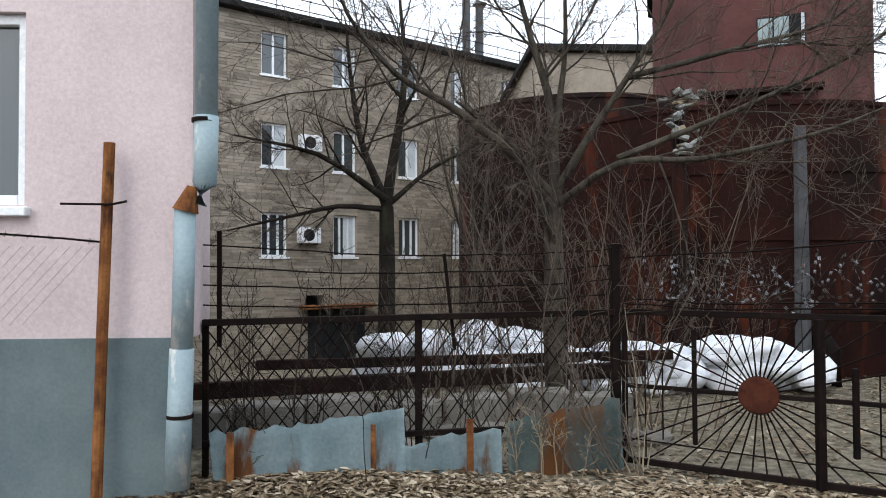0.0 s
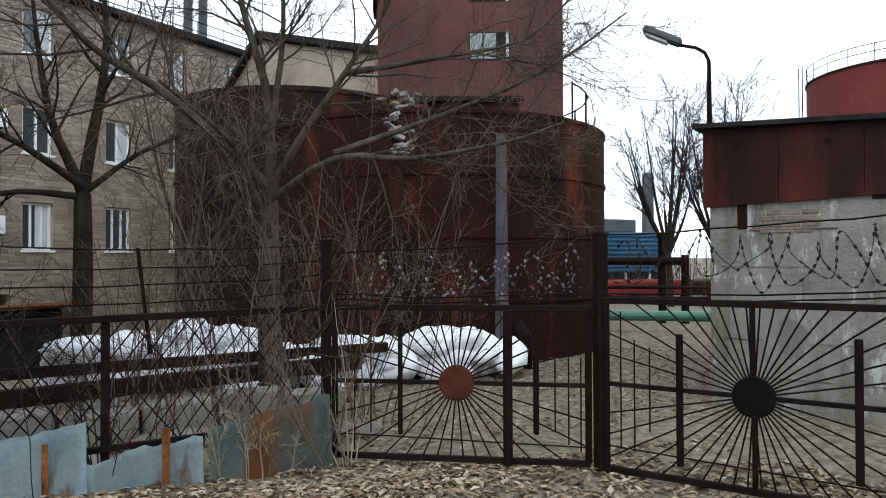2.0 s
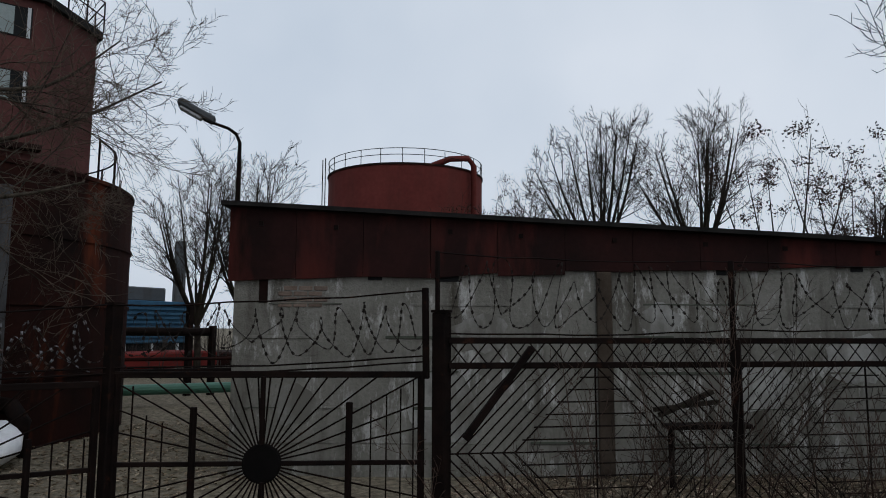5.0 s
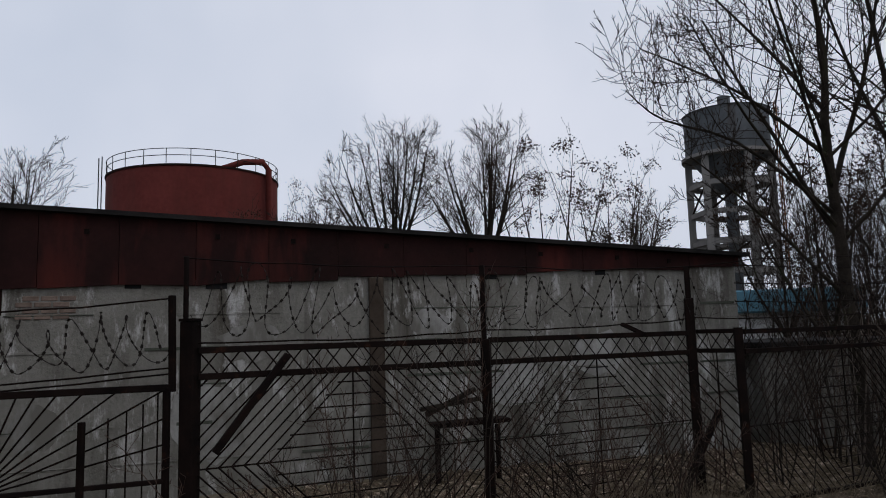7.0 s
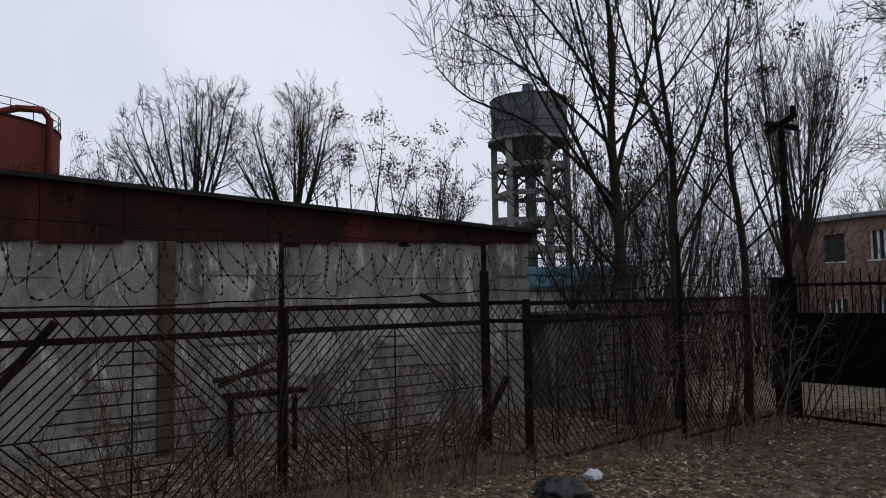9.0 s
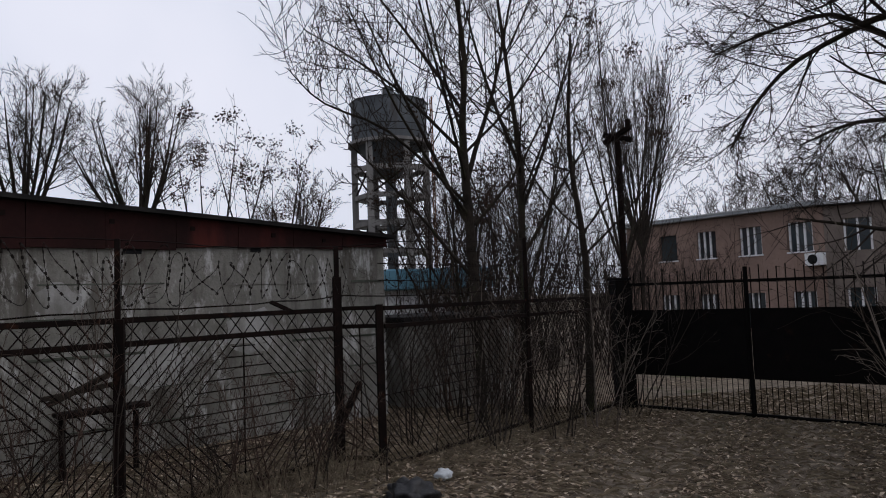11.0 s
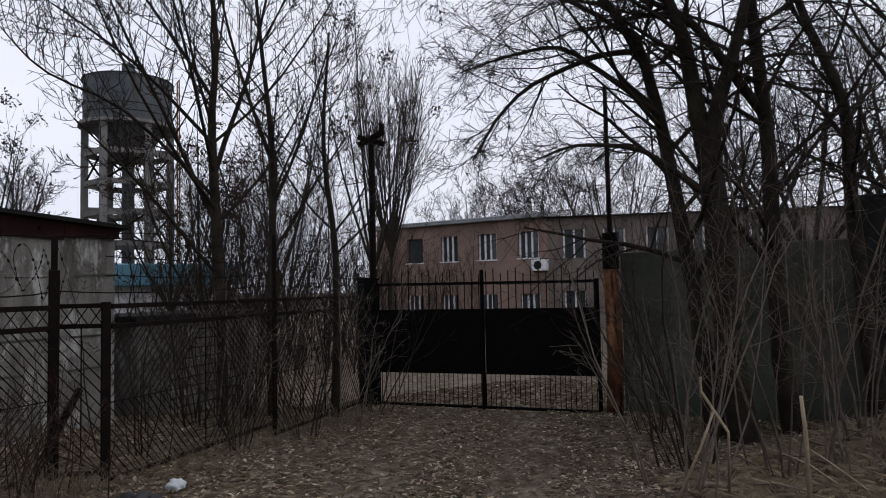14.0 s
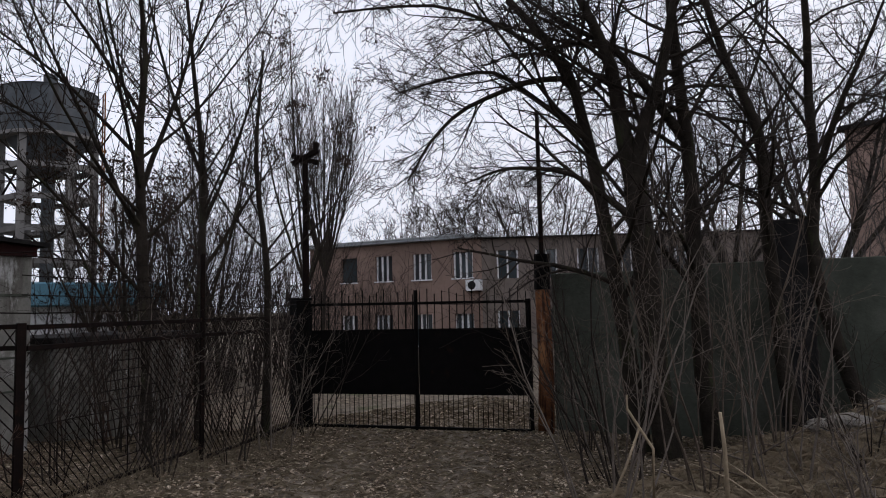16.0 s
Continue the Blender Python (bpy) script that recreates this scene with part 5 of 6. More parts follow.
for x in (15.5, 16.6, 20.4, 21.5):
    part("wheel", tube([(x, 19.55, 0.0), (x, 19.75, 0.0)], 0.32, 16), IRON, wagon)
rack = thing("pipe_rack", "dark steel pipe rack before the blue hall", "pipe rack")
for x, y, top in ((12.35, 13.35, 2.2), (12.75, 13.0, 1.65), (13.6, 12.2, 1.5)):
    part("column", beam((x, y, -0.3), (x, y, top), 0.13, 0.13), IRON, rack)
part("pipe", tube([(9.2, 15.2, 1.52), (12.7, 13.05, 1.5)], 0.1, 8), IRON, rack, smooth=True)
part("pipe", tube([(9.4, 14.6, 0.62), (13.7, 12.0, 0.6)], 0.06, 8), IRON, rack, smooth=True)
part("pipe", tube([(9.4, 14.4, 0.9), (13.7, 11.8, 0.88)], 0.04, 8), TANK, rack, smooth=True)
single("chimney_mast", tube([(27, 31, -0.5), (27, 31, 6.3)], [0.4, 0.3], 10), STEEL_GREY, "distant grey chimney pipe", "chimney")
wh = thing("white_house", "low whitewashed house with faded roof beyond saplings", "building")
part("wall", box((24, -7.6, -0.8), (30, -3.2, 1.9), 0.02), WHITE, wh)
part("roof", box((23.6, -8.0, 1.9), (30.4, -2.8, 2.6), 0.05), surface("faded_blue_sheet", (0.10, 0.24, 0.33), (0.16, 0.32, 0.40), 1.5, rough=0.7), wh, "faded blue roof")
low = thing("brick_outbuilding", "low grey brick outbuilding behind the fence", "building")
lo_f, _ = line_frame((11.2, -2.6), (12.6, -4.9))
part("wall", box((0, 0.0, -0.6), (2.6, 1.5, 1.25), 0.01, lo_f), CONCRETE, low)
part("roof", box((-0.15, -0.15, 1.25), (2.75, 1.65, 1.33), 0.01, lo_f), TAR, low)
rnd = random.Random(12)
bm = bmesh.new()
for j in range(15):
    for i in range(9):
        add_box(bm, (0.02 + i * 0.285 + (j % 2) * 0.1, -0.012, -0.5 + j * 0.115), (0.02 + i * 0.285 + (j % 2) * 0.1 + 0.24, 0.0, -0.5 + j * 0.115 + 0.085), lo_f)
tagged(part("brickwork", bm, CONCRETE, low), kind="stuff")
bench = thing("work_bench", "dark low metal bench beside the shed wall", "bench")
part("top", beam((7.95, 1.35, 0.62), (8.35, 0.6, 0.64), 0.25, 0.045, bevel=0.01), IRON, bench)
for a in ((8.0, 1.3), (8.3, 0.7)):
    part("leg", beam((*a, -0.1), (*a, 0.59), 0.05, 0.05), IRON, bench)
single("slanting_plank", beam((7.85, 1.38, 0.74), (8.1, 0.9, 0.98), 0.09, 0.04), BARK_DK, "dark slanting plank above the bench", "plank")
single("slanting_plank", beam((7.8, 1.42, 0.8), (8.12, 0.85, 0.88), 0.07, 0.04), BARK_DK, "dark slanting plank above the bench", "plank")
bm = bmesh.new()
bmesh.ops.create_icosphere(bm, subdivisions=4, radius=1)
for v in bm.verts:
    p = v.co * (1 + 0.4 * noise.noise(v.co * 2.3) + 0.15 * noise.noise(v.co * 6))
    v.co = Vector((6.25, -1.72, 0.02)) + Vector((p.x * 0.22, p.y * 0.2, max(-0.3, p.z) * 0.13))
single("rubbish_bag", bm, BAG, "crumpled black plastic rubbish bag on the ground", "rubbish bag", smooth=True)
bm = bmesh.new()
bmesh.ops.create_icosphere(bm, subdivisions=3, radius=1)
for v in bm.verts:
    p = v.co * (1 + 0.6 * noise.noise(v.co * 2.9))
    v.co = Vector((6.95, -2.15, -0.02)) + Vector((p.x * 0.1, p.y * 0.08, max(-0.2, p.z) * 0.06))
single("plastic_bag", bm, CURTAIN, "small crumpled pale blue plastic bag", "plastic bag", smooth=True)

# ---- trees and bushes ----
STEM = surface("grey_brown_stem", (0.10, 0.083, 0.068), (0.19, 0.16, 0.135), 8, rough=0.9, bump=0.2)


class Growth:
    """Collects tapered tubes as plain lists, quicker than a bmesh for many thousands of twigs."""

    def __init__(self):
        self.v, self.f = [], []

    def tube(self, pts, r0, r1, sides):
        base, n = len(self.v), len(pts)
        for i, p in enumerate(pts):
            d = (pts[min(i + 1, n - 1)] - pts[max(i - 1, 0)])
            s = d.cross(Vector((0.13, 0.31, 1.0)) if abs(d.z) < 0.9 * d.length else Vector((1, 0.2, 0)))
            s.normalize()
            u = s.cross(d)
            u.normalize()
            r = r0 + (r1 - r0) * i / (n - 1)
            for k in range(sides):
                a = k * math.tau / sides
                q = p + s * (math.cos(a) * r) + u * (math.sin(a) * r)
                self.v.append((q.x, q.y, q.z))
        for i in range(n - 1):
            for k in range(sides):
                a, b = base + i * sides + k, base + i * sides + (k + 1) % sides
                self.f.append((a, b, b + sides, a + sides))

    def object(self, name, mat, parent, label=""):
        if not self.v:
            return None
        me = bpy.data.meshes.new(name)
        me.from_pydata(self.v, [], self.f)
        me.materials.append(mat)
        me.polygons.foreach_set("use_smooth", [True] * len(self.f))
        ob = new(name, me)
        ob.parent = parent
        if label:
            ob["label"] = label
        return ob


def bent(rnd, p, d, length, n, wander, lift):
    pts, d = [p.copy()], d.normalized()
    for _ in range(n):
        d = d + Vector((rnd.uniform(-1, 1), rnd.uniform(-1, 1), rnd.uniform(-1, 1))) * wander + Vector((0, 0, lift))
        d.normalize()
        p = p + d * (length / n)
        pts.append(p)
    return pts


def sprout(rnd, wood, crown, pts, r0, r1, level, spec):
    """Side branches along a limb, each carrying smaller ones."""
    kids, ratio, angle, lift, wander, sides = spec[level]
    total = sum((b - a).length for a, b in zip(pts, pts[1:]))
    for k in range(kids):
        t0 = 0.3 if level == 0 else 0.18
        t = t0 + (1 - t0) * (k + rnd.random()) / kids
        i = min(int(t * (len(pts) - 1)), len(pts) - 2)
        f = t * (len(pts) - 1) - i
        p = pts[i].lerp(pts[i + 1], f)
        d = (pts[i + 1] - pts[i]).normalized()
        s = d.cross(Vector((rnd.uniform(-1, 1), rnd.uniform(-1, 1), rnd.uniform(-1, 1))))
        if s.length < 1e-3:
            continue
        a = radians(angle * rnd.uniform(0.6, 1.3))
        way = d * math.cos(a) + s.normalized() * math.sin(a)
        length = total * ratio * (1.15 - 0.6 * t) * rnd.uniform(0.6, 1.3)
        r = max(rnd.thin, (r0 + (r1 - r0) * t) * (0.4 if level == 0 else 0.52))
        n = 5 if level == 0 else 4 if level == 1 else 2
        q = bent(rnd, p, way, length, n, wander, lift)
        (wood if level == 0 else crown).tube(q, r, max(rnd.thin * 0.7, r * 0.3), sides)
        if level + 1 < len(spec):
            sprout(rnd, wood, crown, q, r, r * 0.3, level + 1, spec)


SHRUB = surface("reddish_brown_shoots", (0.040, 0.026, 0.021), (0.095, 0.064, 0.050), 8, rough=0.9, bump=0.2)
STRAW = surface("dull_straw", (0.12, 0.096, 0.068), (0.26, 0.215, 0.15), 6, rough=0.95, bump=0.1)


# side shoots per limb, their length to the limb's, angle, lift, wander, sides
YARD = ((15, 0.46, 52, 0.03, 0.2, 5), (9, 0.5, 50, 0.03, 0.22, 4), (6, 0.52, 45, 0.03, 0.26, 3))
AIRY = ((13, 0.46, 54, 0.13, 0.09, 5), (7, 0.50, 50, 0.17, 0.12, 4), (3, 0.42, 46, 0.16, 0.12, 3))
DROOP = ((15, 0.46, 54, 0.0, 0.2, 5), (9, 0.56, 52, -0.02, 0.24, 4), (6, 0.55, 48, 0.0, 0.27, 3))
FAR = ((9, 0.44, 42, 0.06, 0.13, 4), (7, 0.5, 42, 0.05, 0.17, 3), (4, 0.52, 40, 0.04, 0.18, 3))
DOME = ((9, 0.40, 38, 0.03, 0.10, 4), (6, 0.50, 38, 0.04, 0.13, 3), (4, 0.55, 36, 0.04, 0.15, 3))
BROOM = ((8, 0.42, 20, 0.06, 0.06, 4), (6, 0.42, 24, 0.06, 0.10, 3), (3, 0.5, 26, 0.05, 0.13, 3))


def tree(stems, spec, seed, bark, twig, label, group=""):
    """Stems are (points, radius at the start, radius at the end, whether it carries shoots)."""
    rnd = random.Random(seed)
    away = math.hypot(stems[0][0][0][0], stems[0][0][0][1])
    rnd.thin = 0.0046 if spec is AIRY else 0.0037 if spec is DROOP else 0.0029 if away < 14 else 0.00027 * away
    t = thing("tree", label, "tree", group)
    wood, crown = Growth(), Growth()
    for pts, r0, r1, bears in stems:
        pts = [Vector(p) for p in pts]
        fine = []
        for a, b in zip(pts, pts[1:]):
            for k in range(3):
                fine.append(a.lerp(b, k / 3) + Vector((rnd.uniform(-1, 1), rnd.uniform(-1, 1), 0)) * (0.03 if fine else 0))
        fine.append(pts[-1])
        # soften the corners of the limb
        fine = [fine[0]] + [(fine[i - 1] + fine[i] * 2 + fine[i + 1]) / 4 for i in range(1, len(fine) - 1)] + [fine[-1]]
        wood.tube(fine, r0, r1, 10 if r0 > 0.08 else 7)
        if bears:
            sprout(rnd, wood, crown, fine, r0, r1, 0, spec)
    wood.object("trunk", bark, t)
    crown.object("crown", twig, t, "crown of bare fine twigs")
    return t


def free_tree(base, height, radius, limbs, spread, spec, seed, bark, twig, label, group="", fork=0.3, dome=False):
    """A tree of its own shape: a trunk that parts into rising limbs."""
    rnd = random.Random(seed * 7 + 1)
    b = Vector((*base, ground_z(*base) - 0.1))
    fk = b + Vector((rnd.uniform(-0.05, 0.05) * height, rnd.uniform(-0.05, 0.05) * height, height * fork))
    stems = [([b, b.lerp(fk, 0.5) + Vector((0.03, 0.02, 0)), fk], radius, radius * 0.75, False)]
    for k in range(limbs):
        a = (k + rnd.uniform(-0.3, 0.3)) * math.tau / limbs
        if dome:
            # limbs end on a rounded crown: the outer ones low, the inner ones high
            f = math.sqrt(((k * 0.618) % 1) * 0.92 + 0.04)
            a, s = k * 2.4 + rnd.uniform(-0.2, 0.2), spread * height * f
            rise = height * (1 - fork) * math.sqrt(1 - 0.8 * f * f) * rnd.uniform(0.88, 1.0)
        else:
            s, rise = spread * height * rnd.uniform(0.5, 1.1), height * (1 - fork) * rnd.uniform(0.75, 1.0)
        top = fk + Vector((math.cos(a) * s, math.sin(a) * s, rise))
        mid = fk.lerp(top, 0.45) + Vector((math.cos(a) * s * 0.15, math.sin(a) * s * 0.15, 0))
        stems.append(([fk, mid, top], radius * 0.6, radius * 0.08, True))
    return tree(stems, spec, seed, bark, twig, label, group)


# the two trees of the yard
tree([([(1.85, 7.45, -0.2), (1.82, 7.4, 0.9), (1.8, 7.35, 1.7), (1.82, 7.3, 2.4)], 0.135, 0.085, False),
      ([(1.82, 7.3, 2.3), (1.3, 7.15, 2.8), (0.7, 7.1, 3.25), (0.1, 7.1, 3.55), (-0.35, 7.05, 4.1), (-0.8, 7.0, 5.2)], 0.06, 0.012, True),
      ([(1.82, 7.3, 2.4), (1.8, 7.3, 3.2), (1.62, 7.3, 3.9), (1.4, 7.35, 4.6), (1.3, 7.4, 5.8)], 0.062, 0.012, True),
      ([(1.82, 7.3, 3.0), (1.95, 7.2, 4.0), (1.9, 7.2, 5.5)], 0.04, 0.01, True),
      ([(1.82, 7.3, 2.35), (2.2, 7.05, 3.0), (2.5, 6.9, 3.5), (2.95, 6.8, 4.2), (3.2, 6.8, 5.3)], 0.05, 0.01, True),
      ([(1.82, 7.3, 2.2), (2.3, 6.6, 2.62), (3.0, 6.3, 2.55), (3.8, 5.85, 2.7), (4.3, 5.6, 2.9)], 0.045, 0.01, True),
      ([(2.3, 6.62, 2.62), (3.3, 6.4, 3.0), (4.4, 6.1, 3.5), (5.3, 5.9, 4.2)], 0.035, 0.008, True),
      ([(2.5, 6.9, 3.5), (3.4, 6.7, 3.7), (4.4, 6.4, 3.9), (5.0, 6.2, 4.6)], 0.035, 0.008, True),
      ([(1.82, 7.3, 1.8), (1.5, 6.8, 2.4), (1.3, 6.5, 2.7), (0.7, 6.3, 3.1)], 0.05, 0.012, True)], YARD, 1, BARK, TWIG, "old bare tree with spreading limbs inside the yard", "yard trees")
tree([([(-0.15, 10.8, -1.3), (-0.1, 10.8, 1.5), (-0.1, 10.8, 2.5)], 0.15, 0.11, False),
      ([(-0.1, 10.8, 2.5), (-0.4, 10.75, 3.2), (-0.6, 10.7, 4.1), (-0.7, 10.6, 5.3)], 0.08, 0.02, True),
      ([(-0.1, 10.8, 2.5), (0.1, 10.8, 3.8), (0.2, 10.8, 4.7), (0.1, 10.8, 6.0)], 0.09, 0.02, True),
      ([(-0.1, 10.8, 2.45), (-0.8, 10.5, 2.5), (-1.6, 10.4, 2.3), (-2.4, 10.2, 2.1)], 0.05, 0.012, True),
      ([(-0.1, 10.7, 2.6), (-1.1, 10.4, 3.3), (-2.3, 10.2, 3.5)], 0.06, 0.012, True),
      ([(-0.1, 10.8, 2.5), (0.6, 10.8, 3.1), (1.4, 10.7, 3.5)], 0.05, 0.012, True)], YARD, 2, BARK_DK, TWIG, "forked bare tree before the brick office", "yard trees")
free_tree((1.2, 12.5), 5.0, 0.07, 4, 0.28, FAR, 3, BARK, TWIG, "slender bare tree by the tarred tank", "yard trees")
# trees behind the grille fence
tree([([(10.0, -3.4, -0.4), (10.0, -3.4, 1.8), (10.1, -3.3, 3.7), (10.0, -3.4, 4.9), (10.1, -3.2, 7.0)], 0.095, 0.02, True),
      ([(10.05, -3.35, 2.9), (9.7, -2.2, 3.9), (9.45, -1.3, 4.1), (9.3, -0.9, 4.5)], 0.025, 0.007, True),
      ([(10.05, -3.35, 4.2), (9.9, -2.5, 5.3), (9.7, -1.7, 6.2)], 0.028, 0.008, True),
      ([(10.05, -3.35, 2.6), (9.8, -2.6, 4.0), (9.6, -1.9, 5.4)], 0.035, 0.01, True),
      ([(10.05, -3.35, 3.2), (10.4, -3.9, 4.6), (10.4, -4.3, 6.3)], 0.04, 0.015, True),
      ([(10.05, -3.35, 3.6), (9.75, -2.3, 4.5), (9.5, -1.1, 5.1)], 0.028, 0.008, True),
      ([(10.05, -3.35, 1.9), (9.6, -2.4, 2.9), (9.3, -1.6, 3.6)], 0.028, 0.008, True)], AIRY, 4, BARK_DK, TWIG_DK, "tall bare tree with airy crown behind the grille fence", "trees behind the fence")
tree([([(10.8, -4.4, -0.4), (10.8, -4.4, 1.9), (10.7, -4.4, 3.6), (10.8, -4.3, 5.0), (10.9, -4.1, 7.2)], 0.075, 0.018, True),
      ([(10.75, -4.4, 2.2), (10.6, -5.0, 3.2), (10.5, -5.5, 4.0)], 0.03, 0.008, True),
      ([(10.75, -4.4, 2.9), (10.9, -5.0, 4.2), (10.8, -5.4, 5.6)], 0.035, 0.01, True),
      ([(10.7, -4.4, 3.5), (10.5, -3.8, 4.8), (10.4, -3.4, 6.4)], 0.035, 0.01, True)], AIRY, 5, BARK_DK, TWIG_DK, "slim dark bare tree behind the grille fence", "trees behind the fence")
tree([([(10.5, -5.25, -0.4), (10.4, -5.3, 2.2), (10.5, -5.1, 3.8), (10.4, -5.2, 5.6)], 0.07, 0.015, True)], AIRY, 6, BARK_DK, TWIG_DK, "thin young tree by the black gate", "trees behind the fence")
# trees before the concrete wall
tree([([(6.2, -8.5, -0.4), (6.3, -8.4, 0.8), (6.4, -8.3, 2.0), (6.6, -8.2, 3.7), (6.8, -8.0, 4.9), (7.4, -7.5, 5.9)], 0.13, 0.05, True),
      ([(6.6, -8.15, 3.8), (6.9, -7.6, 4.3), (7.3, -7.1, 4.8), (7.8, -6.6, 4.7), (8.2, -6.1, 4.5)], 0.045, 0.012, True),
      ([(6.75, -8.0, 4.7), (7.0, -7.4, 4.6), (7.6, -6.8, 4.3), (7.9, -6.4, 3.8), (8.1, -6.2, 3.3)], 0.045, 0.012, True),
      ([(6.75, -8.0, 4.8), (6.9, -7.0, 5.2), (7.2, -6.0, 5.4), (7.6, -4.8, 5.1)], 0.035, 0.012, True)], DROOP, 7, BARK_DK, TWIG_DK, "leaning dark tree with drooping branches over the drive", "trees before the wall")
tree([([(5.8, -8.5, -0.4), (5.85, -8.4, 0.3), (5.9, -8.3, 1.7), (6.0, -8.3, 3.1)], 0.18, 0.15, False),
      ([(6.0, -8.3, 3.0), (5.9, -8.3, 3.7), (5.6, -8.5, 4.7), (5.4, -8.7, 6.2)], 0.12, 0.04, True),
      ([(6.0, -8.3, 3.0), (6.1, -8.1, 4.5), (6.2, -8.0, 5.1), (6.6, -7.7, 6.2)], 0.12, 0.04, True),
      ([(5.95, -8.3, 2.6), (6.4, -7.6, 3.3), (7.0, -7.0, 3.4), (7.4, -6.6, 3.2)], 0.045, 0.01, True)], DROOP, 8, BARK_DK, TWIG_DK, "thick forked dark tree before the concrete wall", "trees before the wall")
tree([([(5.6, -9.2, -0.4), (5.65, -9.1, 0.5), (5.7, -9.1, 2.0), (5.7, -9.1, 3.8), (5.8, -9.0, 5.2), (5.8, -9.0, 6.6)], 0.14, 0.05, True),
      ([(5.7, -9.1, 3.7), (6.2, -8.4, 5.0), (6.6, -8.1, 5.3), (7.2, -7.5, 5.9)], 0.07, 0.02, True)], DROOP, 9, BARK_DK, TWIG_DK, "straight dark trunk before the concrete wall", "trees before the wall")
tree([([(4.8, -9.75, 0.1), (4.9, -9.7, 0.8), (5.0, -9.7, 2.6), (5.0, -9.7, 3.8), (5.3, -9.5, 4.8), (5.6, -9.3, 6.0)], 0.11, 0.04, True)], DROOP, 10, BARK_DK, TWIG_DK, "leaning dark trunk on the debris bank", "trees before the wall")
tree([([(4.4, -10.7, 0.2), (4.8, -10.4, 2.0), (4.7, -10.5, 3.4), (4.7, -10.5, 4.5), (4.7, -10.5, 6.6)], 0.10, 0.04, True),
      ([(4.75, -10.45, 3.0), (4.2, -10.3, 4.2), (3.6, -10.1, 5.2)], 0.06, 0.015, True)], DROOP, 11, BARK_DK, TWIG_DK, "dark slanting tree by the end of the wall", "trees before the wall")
# distant trees: bearing from the drive, distance, height, trunk, limbs, share of spread, habit, label
for k, (az, d, h, r, limbs, spread, spec, lab) in enumerate((
        (41.6, 24, 7.3, 0.12, 11, 0.24, DOME, "bare tree with rounded crown beyond the tank yard"), (44.8, 25, 7.6, 0.12, 11, 0.24, DOME, "bare tree with rounded crown beyond the tank yard"),
        (72.6, 24, 9.1, 0.13, 14, 0.30, DOME, "wide bare tree with rounded crown behind the shed"), (80.4, 25, 9.2, 0.13, 14, 0.28, DOME, "wide bare tree with rounded crown behind the shed"),
        (67.5, 30, 7.6, 0.12, 9, 0.26, DOME, "bare tree beside the red tank"), (92.5, 34, 8.6, 0.14, 9, 0.28, DOME, "bare tree behind the shed end"),
        (119.6, 30, 11.2, 0.075, 24, 0.15, BROOM, "tall bare poplar with upright branches"),
        (126.5, 48, 9.0, 0.16, 9, 0.36, FAR, "bare tree behind the two-storey building"), (131.5, 48, 10.0, 0.16, 9, 0.36, FAR, "bare tree behind the two-storey building"), (137.0, 46, 11.0, 0.16, 9, 0.36, FAR, "bare tree behind the two-storey building"),
        (146.0, 26, 9.8, 0.15, 8, 0.36, FAR, "bare tree beyond the concrete wall"), (152.0, 24, 9.8, 0.15, 8, 0.36, FAR, "bare tree beyond the concrete wall"), (158.5, 22, 9.2, 0.15, 8, 0.36, FAR, "bare tree beyond the concrete wall"),
        (112.0, 22, 6.4, 0.08, 7, 0.32, FAR, "bare tree beyond the outbuilding"), (108.0, 19, 5.2, 0.07, 7, 0.32, FAR, "bare tree beyond the outbuilding"), (103.5, 24, 6.0, 0.08, 7, 0.32, FAR, "bare tree beyond the outbuilding"))):
    a = radians(az)
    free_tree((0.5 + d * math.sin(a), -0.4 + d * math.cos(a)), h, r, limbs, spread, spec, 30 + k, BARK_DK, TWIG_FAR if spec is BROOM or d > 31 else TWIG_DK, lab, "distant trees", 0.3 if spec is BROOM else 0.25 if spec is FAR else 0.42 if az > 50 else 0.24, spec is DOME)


def seed_tree(base, height, seed):
    """A thin tree that keeps dark clusters of winged seeds."""
    t = free_tree(base, height, 0.06, 5, 0.25, ((5, 0.45, 35, 0.1, 0.1, 4), (3, 0.5, 40, 0.1, 0.15, 3)), seed, BARK_DK, TWIG_DK, "thin bare tree with dark seed clusters", "seed trees", 0.3)
    rnd = random.Random(seed)
    crown = [o for o in t.children if o.name.startswith("crown")][0]
    tips = [Vector(v.co) for v in list(crown.data.vertices)[::37]]
    v, f = [], []
    for p in rnd.sample(tips, min(len(tips), 26)):
        for _ in range(75):
            q = p + Vector((rnd.gauss(0, 0.12), rnd.gauss(0, 0.12), rnd.gauss(-0.03, 0.09)))
            a, b = Vector((rnd.uniform(-1, 1), rnd.uniform(-1, 1), rnd.uniform(-1, 1))) * 0.035, Vector((rnd.uniform(-1, 1), rnd.uniform(-1, 1), rnd.uniform(-1, 1))) * 0.02
            i = len(v)
            v += [tuple(q - a), tuple(q + b), tuple(q + a), tuple(q - b)]
            f.append((i, i + 1, i + 2, i + 3))
    me = bpy.data.meshes.new("dry_foliage")
    me.from_pydata(v, [], f)
    me.materials.append(DEAD_LEAF)
    ob = new("dry_foliage", me)
    ob.parent = t
    tagged(ob, "dark dangling seed clusters", kind="stuff")


for k, (az, d, h) in enumerate(((86.5, 15, 5.6), (90.0, 16, 5.4), (64.5, 22, 6.2), (111.0, 15, 6.6), (117.5, 16, 8.2), (107.0, 13, 5.0))):
    a = radians(az)
    seed_tree((0.5 + d * math.sin(a), -0.4 + d * math.cos(a)), h, 60 + k)


